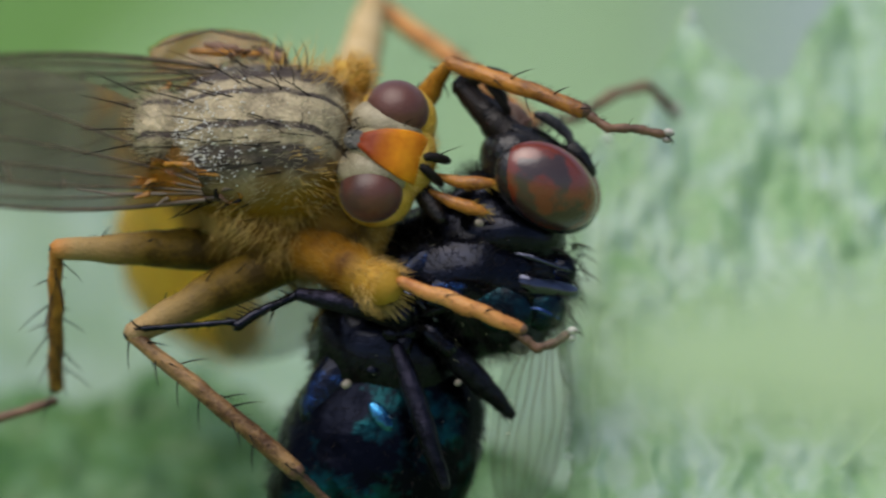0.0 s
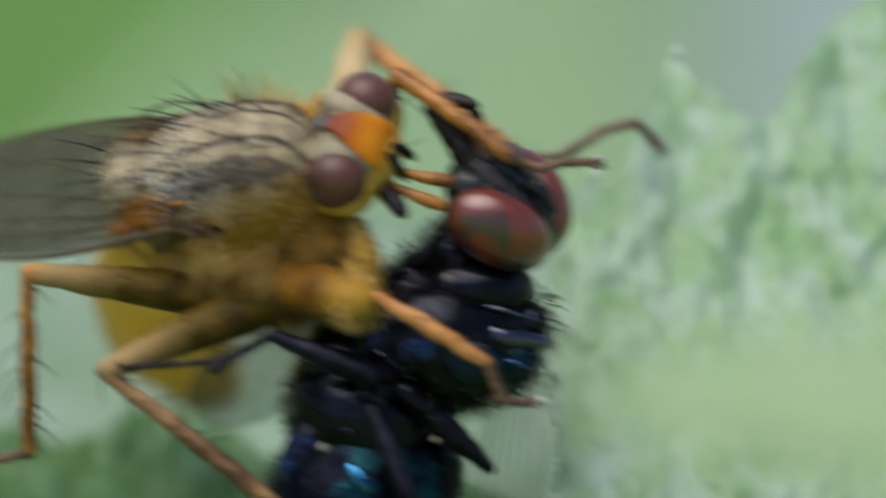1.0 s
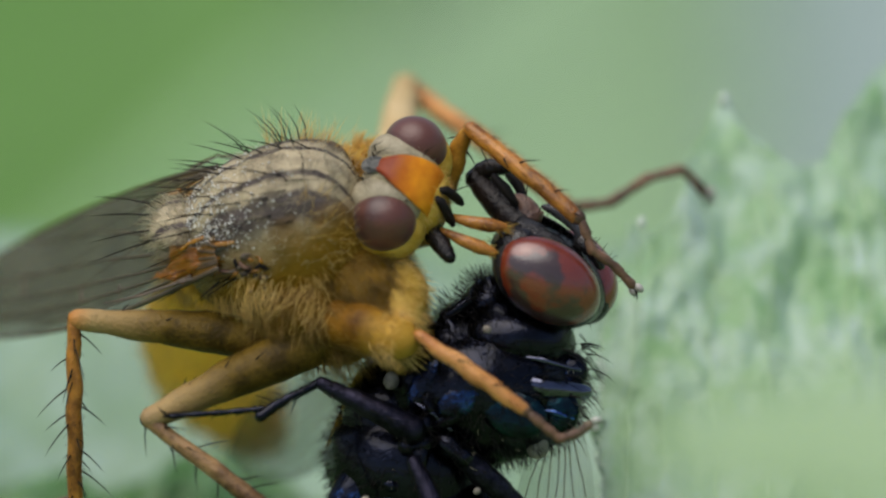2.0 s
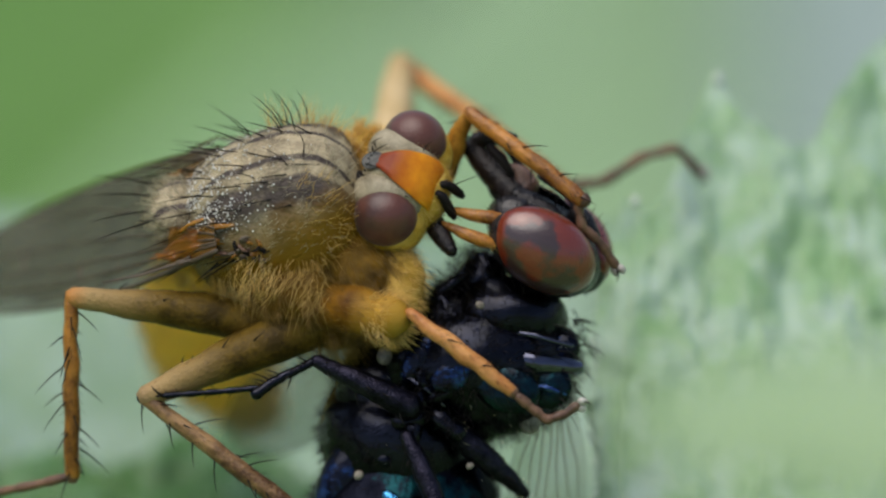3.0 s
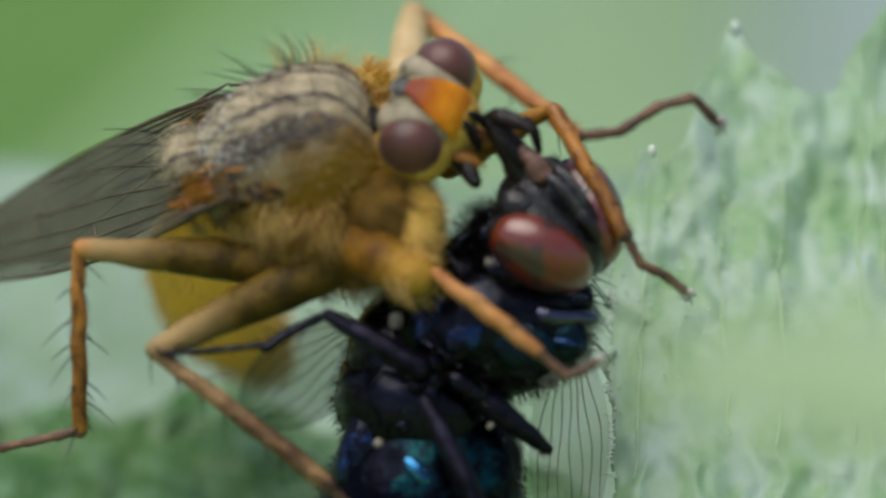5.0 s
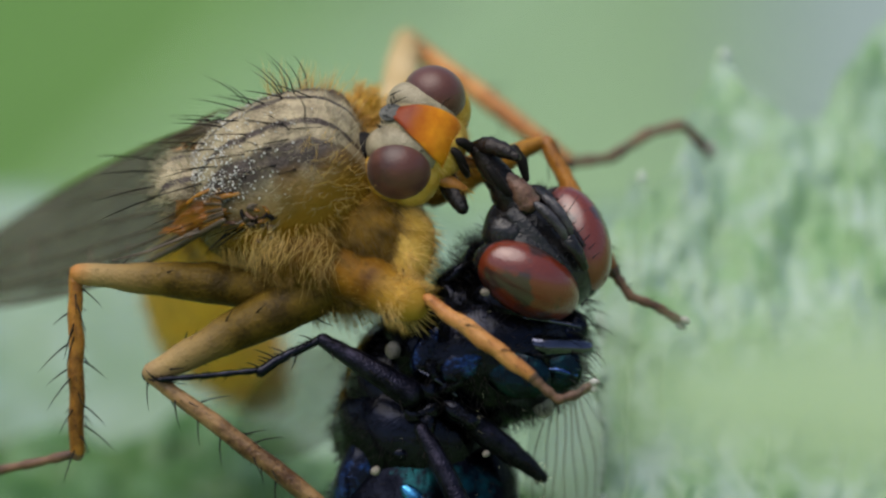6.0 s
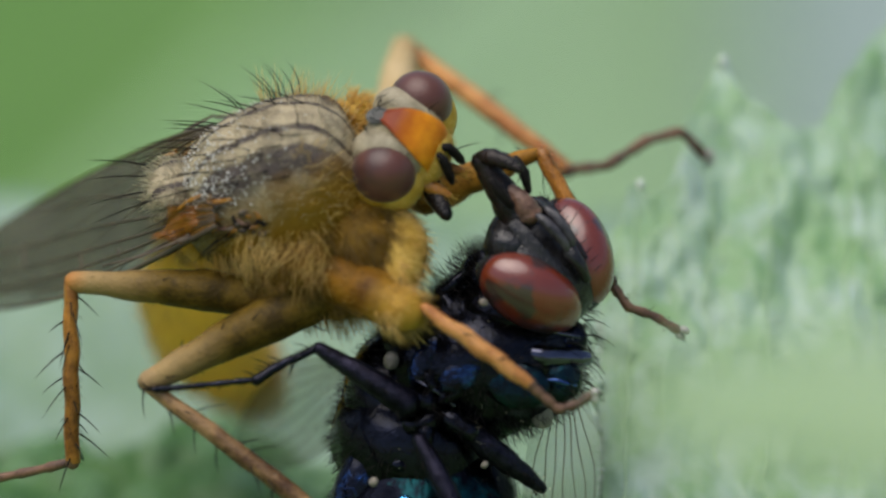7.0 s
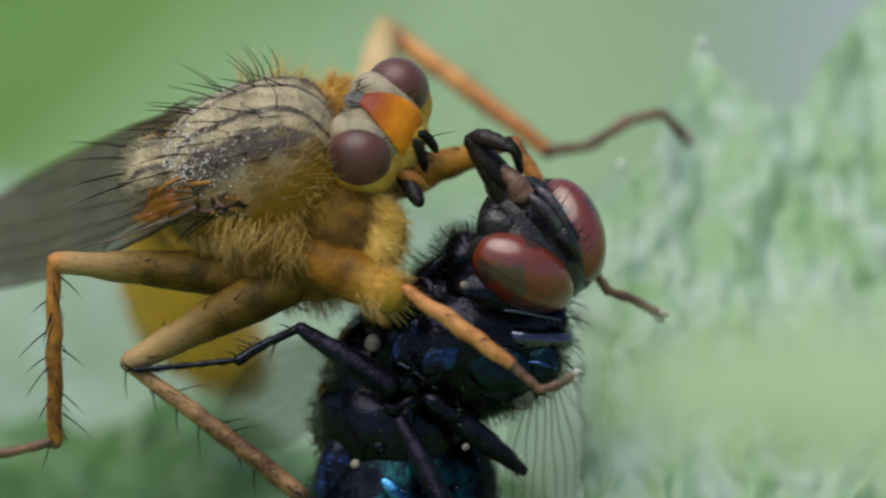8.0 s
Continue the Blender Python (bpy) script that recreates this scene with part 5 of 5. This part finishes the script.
def blowfly():
    fly = new("blowfly")
    tagged(fly, "limp blue-black blowfly held on its back as prey", "fly")
    keyed(fly, lambda t: TILT @ ease(PREY, t))
    o = at(780, 650, 0.6)

    def loc(x, y, b=0.6):
        return at(x, y, b) - o

    lump = lambda p, d: p * (1 + 0.07 * noise.noise(d * 3.1) + 0.03 * noise.noise(d * 9))

    def ringed(p, d):
        groove = 1.0 - min(1.0, abs(((d.z + 0.15 * d.x) * 2.6) % 1.0 - 0.5) * 14)
        return p * (1 + 0.025 * noise.noise(d * 5)) * (1 - 0.03 * max(0.0, groove))

    rt = (1.85, 1.5, 1.35)
    thorax = part("thorax", Geo().ball(loc(810, 610), rt, None, 40, 26, lump), BLACK, fly, "blue-black bristly thorax")
    g = Geo()
    fuzz(g, loc(810, 610), rt, None, 3200, 0.3, 0.008, (0.1, 0, 0), lambda d: d.y < 0.5)
    for k in range(16):
        p = loc(1000 - 3 * abs(k - 8) + rnd.uniform(-8, 8), 530 + 9 * k, rnd.uniform(-0.5, 0.3))
        g.strand(p - Vector((0.2, 0, 0)), (0.9, rnd.uniform(-0.5, 0), rnd.uniform(-0.1, 0.3)), rnd.uniform(0.55, 0.8), 0.024, (-0.1, 0, -0.75))
    for _ in range(26):
        p = loc(rnd.uniform(990, 1015), rnd.uniform(500, 660), rnd.uniform(-0.2, 1.2))
        g.strand(p - Vector((0.15, 0, 0)), (0.8, rnd.uniform(-0.4, 0.2), rnd.uniform(-0.7, 0.3)), rnd.uniform(0.3, 0.65), 0.02, (0, 0, -0.5))
    part("bristles", g, BRISTLE, thorax, "black bristles")
    # Pale slivers that stand for small glints on the glossy black skin.
    g = Geo()
    for _ in range(45):
        x, y = rnd.uniform(660, 980), rnd.uniform(530, 870)
        g.strand(loc(x, y, -0.82 + 0.5 * abs(x - 800) / 200), Vector((1, -0.2, 0)) + jitter(0.9), rnd.uniform(0.05, 0.16), 0.0045)
    part("glint_slivers", g, PALE_HAIR, thorax, "tiny pale slivers standing for glints")
    part("collar", knotty([loc(820, 572, -0.4), loc(860, 585, -0.53), loc(930, 600, -0.53), loc(1005, 604, -0.14)], [0.1, 0.17, 0.19, 0.15], 16, 0.1), POLISHED, fly, "glossy blue-black collar plate")
    neck = part("prothorax", Geo().ball(loc(870, 520, 0.3), (1.1, 1.0, 0.75), None, 28, 18, lump), BLACK, fly, "black hairy fore-thorax")
    g = Geo()
    fuzz(g, loc(840, 500, 0.3), (1.15, 1.0, 0.9), None, 450, 0.22, 0.009, (-0.3, 0, 0.4))
    fuzz(g, loc(785, 515, 0.45), (0.6, 0.65, 0.6), None, 140, 0.22, 0.008, (-0.4, 0, 0.4))
    part("shoulder", Geo().ball(loc(785, 515, 0.45), (0.6, 0.65, 0.6), None, 24, 16, lump), BLACK, neck)
    fuzz(g, loc(822, 462, 0.3), (0.46, 0.45, 0.52), None, 480, 0.26, 0.008, (-0.4, 0, 0.4))
    part("nape", Geo().ball(loc(822, 462, 0.3), (0.46, 0.45, 0.52), Matrix.Rotation(0.3, 3, "Y"), 24, 16, lump), BLACK, neck)
    part("bristles", g, BRISTLE, neck)
    for x, y, b, r, rot, m in ((722, 608, -0.62, (0.26, 0.12, 0.5), 0.5, BLUE), (785, 628, -0.78, (0.5, 0.12, 0.3), -0.7, BLUE), (880, 650, -0.72, (0.6, 0.14, 0.42), 0.2, TEAL),
                               (955, 640, -0.38, (0.4, 0.14, 0.4), 0.0, TEAL), (975, 570, 0.05, (0.3, 0.2, 0.34), 0.2, BLUE)):
        part("plate", Geo().ball(loc(x, y, b), r, Matrix.Rotation(rot, 3, "Y"), 24, 14, lump), m, fly, "metallic blue-green plate")
    # Raised slivers of brighter blue, put in as the thorax's streaky highlights.
    for x, y, x1, y1, b, r, m in ((708, 578, 742, 632, -0.58, 0.055, SHEEN), (730, 588, 756, 625, -0.64, 0.045, SHEEN), (752, 604, 786, 650, -0.7, 0.06, SHEEN), (776, 612, 806, 640, -0.72, 0.045, SHEEN),
                                  (846, 545, 990, 566, -0.5, 0.06, POLISHED), (700, 640, 772, 688, -0.66, 0.07, POLISHED), (905, 640, 985, 652, -0.45, 0.06, SHEEN), (640, 640, 700, 690, -0.2, 0.07, POLISHED)):
        p, q = loc(x, y, b), loc(x1, y1, b)
        mid = p.lerp(q, 0.5) + Vector((0.03, -0.05, 0.04))
        part("ridge", knotty([p, mid, q], [r * 0.4, r, r * 0.5], 10, 0.4, 4), m, fly, "glossy blue-black sliver put in as a highlight")
    ra = (1.75, 1.5, 2.5)
    turn = Matrix.Rotation(0.35, 3, "Y")
    abdomen = part("abdomen", Geo().ball(loc(700, 935, 0.9), ra, turn, 64, 48, ringed), BELLY, fly, "swollen dark metallic abdomen")
    g = Geo()
    fuzz(g, loc(700, 935, 0.9), ra, turn, 1700, 0.18, 0.008, (0, 0, -0.5))
    part("bristles", g, BRISTLE, abdomen)
    # The GLINT piece is no plate of its own; it stands for a highlight.
    for x, y, b, r, rot, m in ((608, 815, 0.14, (0.42, 0.3, 0.95), 0.45, BLUE), (697, 868, -0.52, (0.32, 0.1, 0.15), 0.8, GLINT), (672, 790, -0.4, (0.16, 0.08, 0.12), 0.3, BLUE)):
        part("belly_plate", Geo().ball(loc(x, y, b), r, Matrix.Rotation(rot, 3, "Y"), 24, 16, lump), m, abdomen, "iridescent blue-green belly plate and painted glint")
    waist = part("waist", Geo().ball(loc(697, 752, 0.8), (1.47, 1.35, 1.35), Matrix.Rotation(0.5, 3, "Y"), 30, 18, lump), BLACK, fly, "black narrow waist")
    g = Geo()
    fuzz(g, loc(697, 752, 0.8), (1.47, 1.35, 1.35), Matrix.Rotation(0.5, 3, "Y"), 1500, 0.22, 0.008, (0, 0, -0.4), lambda d: d.y < 0.3)
    part("bristles", g, BRISTLE, waist)
    side = part("flank", Geo().ball(loc(656, 668, 0.6), (0.8, 0.9, 1.12), Matrix.Rotation(0.1, 3, "Y"), 30, 20, lump), BLACK, fly, "black bristly flank")
    g = Geo()
    fuzz(g, loc(656, 668, 0.6), (0.8, 0.9, 1.12), Matrix.Rotation(0.1, 3, "Y"), 700, 0.2, 0.008, (-0.2, 0, -0.3), lambda d: d.y < 0.4)
    part("bristles", g, BRISTLE, side)
    for x, y, b, r in ((660, 607, -0.45, 0.14), (629, 820, -0.72, 0.08), (824, 790, -0.55, 0.06), (822, 505, -1.0, 0.07)):
        part("pale_knob", Geo().ball(loc(x, y, b), (r, r * 0.8, r * 1.15), Matrix.Rotation(x, 3, "Y"), 16, 10, lump), CREAM, fly, "pale cream knob")
    for x, y, x1, y1, r in ((735, 690, 690, 670, 0.22), (740, 705, 690, 720, 0.2), (750, 700, 800, 735, 0.22), (745, 680, 790, 650, 0.2), (720, 715, 715, 760, 0.18), (735, 660, 725, 630, 0.16)):
        p, q = loc(x, y, -0.62), loc(x1, y1, -0.66)
        coxa = part("coxa", Geo().tube([p, p.lerp(q, 0.3) + jitter(0.05), p.lerp(q, 0.7) + jitter(0.05), q], [r * 0.6, r, r * 0.75, r * 0.85], 12), BLACK, fly, "dark leg base")
        g = Geo()
        for _ in range(40):
            g.strand(p.lerp(q, rnd.random()) + Vector((0, -r * 0.6, 0)), Vector((0, -1, 0)) + jitter(0.9), rnd.uniform(0.12, 0.35), 0.01)
        part("bristles", g, BRISTLE, coxa)

    # legs: one stays hooked to the yellow fly's knee
    def run(a, b):
        return lambda t: ease(PREY, t).inverted() @ between(ease(a, t) if isinstance(a, list) else a, ease(b, t) if isinstance(b, list) else b)

    hook = [(0.0, at(549, 570, -1.0)), (1.0, at(530, 575, -1.0)), (8.0, at(530, 580, -1.0))]
    root = [(t, ease(PREY, t) @ (loc(690, 685, -0.9) * MM) / MM) for t in TIMES]
    shin = [(0.0, at(455, 617, -1.2)), (8.0, at(420, 637, -1.2))]
    tip = [(0.0, at(262, 632, -1.35)), (8.0, at(238, 655, -1.35))]
    fm = segment("femur", (root[-1][1] - hook[-1][1]).length, 0.12, 0.26, PLUM, fly, "black bristly thigh", 0.1, 8, 0.25, 60)
    keyed(fm, run(hook, root))
    tb = segment("tibia", (shin[-1][1] - hook[-1][1]).length, 0.07, 0.1, BLACK, fly, "thin black shin", 0, 16, 0.3, 60)
    keyed(tb, run(hook, shin))
    span = (tip[-1][1] - shin[-1][1]).length
    ts = toes("tarsus", [(0, 0, 0), (span * 0.5, 0, -0.03), (span, 0, 0)], 0.065, BLACK, fly, "thin black jointed foot")
    keyed(ts, run(shin, tip))
    for a, b, r0, r1, lab in ((loc(708, 742, -1.0), loc(826, 975, -1.15), 0.12, 0.11, "plum-black folded thigh"), (loc(780, 720, -0.5), loc(925, 835, 0.1), 0.17, 0.1, "black hanging thigh")):
        sg = segment("femur", (b - a).length, r0, r1, PLUM, fly, lab, 0.65, 8, 0.2, 260, None, 14, 0.09)
        sg.matrix_basis = between(a, b)
    for p, q, r in ((loc(800, 560, -0.35), loc(745, 490, -0.1), 0.17), (loc(745, 490, -0.1), loc(790, 455, -0.1), 0.11)):
        sg = segment("foreleg", (q - p).length, r, r * 0.8, BLACK, fly, "black folded foreleg", 0.1, 14, 0.3, 60)
        sg.matrix_basis = between(p, q)

    # wings
    for ox, oy, ob_, d, w, spread in ((962, 660, 0.5, Vector((0.0, 0.25, -1)), Vector((1, 0.3, 0.15)), 1.5), (600, 620, 3.2, Vector((-0.75, 0.9, -0.6)), Vector((-0.6, 0.3, 0.7)), 1.8)):
        d, w = d.normalized(), w.normalized()
        p0 = loc(ox, oy, ob_)

        def blade(a, c, p0=p0, d=d, w=w, spread=spread):
            wide = spread * math.sin(math.pi * (0.08 + 0.86 * a)) ** 0.6
            return p0 + d * 3.6 * a + w * wide * (c - 0.5) + Vector((0, -0.06 * math.sin(c * 9 + a * 5), 0))
        wing = part("wing", Geo().sheet(24, 12, blade, 0.01), PREY_WING if spread < 1.6 else BACK_WING, fly, "clear crumpled wing with dark veins")
        for c0, c1 in ((0.25, 0.01), (0.36, 0.18), (0.44, 0.33), (0.5, 0.52), (0.57, 0.69), (0.64, 0.84), (0.75, 0.99)):
            part("vein", Geo().tube([blade(k / 10, c0 + (c1 - c0) * (k / 10) ** 0.7 + 0.02 * math.sin(k * 1.3 + 9 * c1)) for k in range(11)], [0.013 - 0.0008 * k for k in range(11)], 5), VEIN, wing, "thin dark vein")
    part("calypter", Geo().ball(loc(925, 705, 0.0), (0.2, 0.1, 0.22), None, 14, 10), CREAM, fly, "whitish wing scale")

    # head
    head = part("head", Geo().ball((-0.05, 0, 0.15), (0.7, 1.0, 1.18), None, 36, 24), PREY_FACE, fly, "dark grey-black head")
    keyed(head, lambda t: ease(PREY, t).inverted() @ ease(PREY_HEAD, t))
    for s in (-1, 1):
        splay = Matrix.Rotation(s * -0.42, 4, "X")
        eye = part("eye", Geo().ball((0, 0, 0), (0.7, 0.58, 1.0), None, 44, 30), PREY_EYE, head, "brick-red compound eye with grey patches")
        eye.matrix_basis = Matrix.Translation(Vector((0.04, s * 0.68, -0.1)) * MM) @ splay
        rim = part("eye_rim", Geo().ball((0, 0, 0), (0.64, 0.5, 1.05), None, 36, 20), PREY_FACE, head, "grey dusted eye rim")
        rim.matrix_basis = Matrix.Translation(Vector((-0.06, s * 0.64, -0.08)) * MM) @ splay
        part("cheek", Geo().ball((0.06, s * 0.46, 0.72), (0.42, 0.34, 0.46), Matrix.Rotation(s * -0.3, 3, "X"), 24, 16, lump), CHEEK, head, "silvery grey cheek")
        def jowl(a, c, s=s):
            """The dusted strip of face between eye and antenna."""
            w = 0.3 + 0.26 * math.sin(math.pi * a) * 0.4
            y = 0.27 + 0.6 * w * c
            return 0.68 - 0.75 * (c * w) ** 1.5 - 0.35 * (a - 0.35) ** 2 + 0.02 * noise.noise(Vector((a * 6, c * 4, s))), s * y, -0.25 + 1.35 * a
        part("face_ridge", Geo().sheet(20, 8, jowl, 0.04), FACE_DUST, head, "silvery grey face strip")
        ant = part("antenna", Geo().tube([(0.72, s * 0.05, -0.02), (0.86, s * 0.07, 0.1), (0.93, s * 0.09, 0.22), (0.95, s * 0.11, 0.5), (0.92, s * 0.12, 0.75), (0.86, s * 0.12, 0.9)], [0.05, 0.06, 0.085, 0.1, 0.095, 0.055], 14), ANTENNA, head, "grey-black drop-shaped antenna")
        part("arista", Geo().strand((0.95, s * 0.15, 0.4), (0.5, s * 0.8, 0.3), 0.5, 0.015), BRISTLE, ant)
    part("forehead", Geo().tube([(0.66, 0, -0.55), (0.78, 0, -0.25), (0.78, 0, 0.05)], [0.08, 0.12, 0.16], 12), PREY_FACE, head, "narrow black forehead")
    snout = part("proboscis", knotty([(0.28, 0, 0.95), (0.32, 0, 1.45), (0.36, 0, 1.9), (0.42, 0, 2.28)], [0.4, 0.29, 0.2, 0.17], 16, 0.35), MOUTH, head, "black folded mouthparts")
    part("labellum", knotty([(0.42, 0, 2.26), (0.58, 0.02, 2.24), (0.76, 0.03, 2.12), (0.95, 0.05, 1.9), (1.06, 0.05, 1.72)], [0.14, 0.16, 0.16, 0.13, 0.07], 14), MOUTH, snout, "shiny black sponge tip")
    part("mouth_skin", knotty([(0.5, 0, 1.0), (0.62, 0, 1.25), (0.52, 0.02, 1.55), (0.45, 0.02, 1.75)], [0.26, 0.19, 0.1, 0.05], 14), TAN, snout, "tan mouth membrane")
    for s in (-1, 1):
        part("palp", Geo().tube([(0.6, s * 0.25, 1.3), (0.72, s * 0.34, 1.6), (0.76, s * 0.36, 1.9)], [0.06, 0.1, 0.07], 10), BRISTLE, snout, "small black palp")
    g = Geo()
    for s in (-1, 1):
        for k in range(9):
            g.strand((0.74 + 0.05 * math.sin(k), s * (0.2 + 0.02 * k), -0.5 + 0.17 * k), (0.9, s * 0.4, 0.1), rnd.uniform(0.15, 0.32), 0.012)
    fuzz(g, (-0.05, 0, 0), (0.72, 1.05, 0.95), None, 160, 0.2, 0.01, (0, 0, 0.2))
    for s in (-1, 1):
        fuzz(g, (0.06, s * 0.46, 0.72), (0.42, 0.34, 0.46), None, 160, 0.16, 0.006, (0, 0, 0.4))
    part("bristles", g, BRISTLE, head)
    return fly


blowfly()


def motions():
    for ob, pose_at in moves:
        walk(ob, [(t, pose_at(t)) for t in TIMES])


motions()
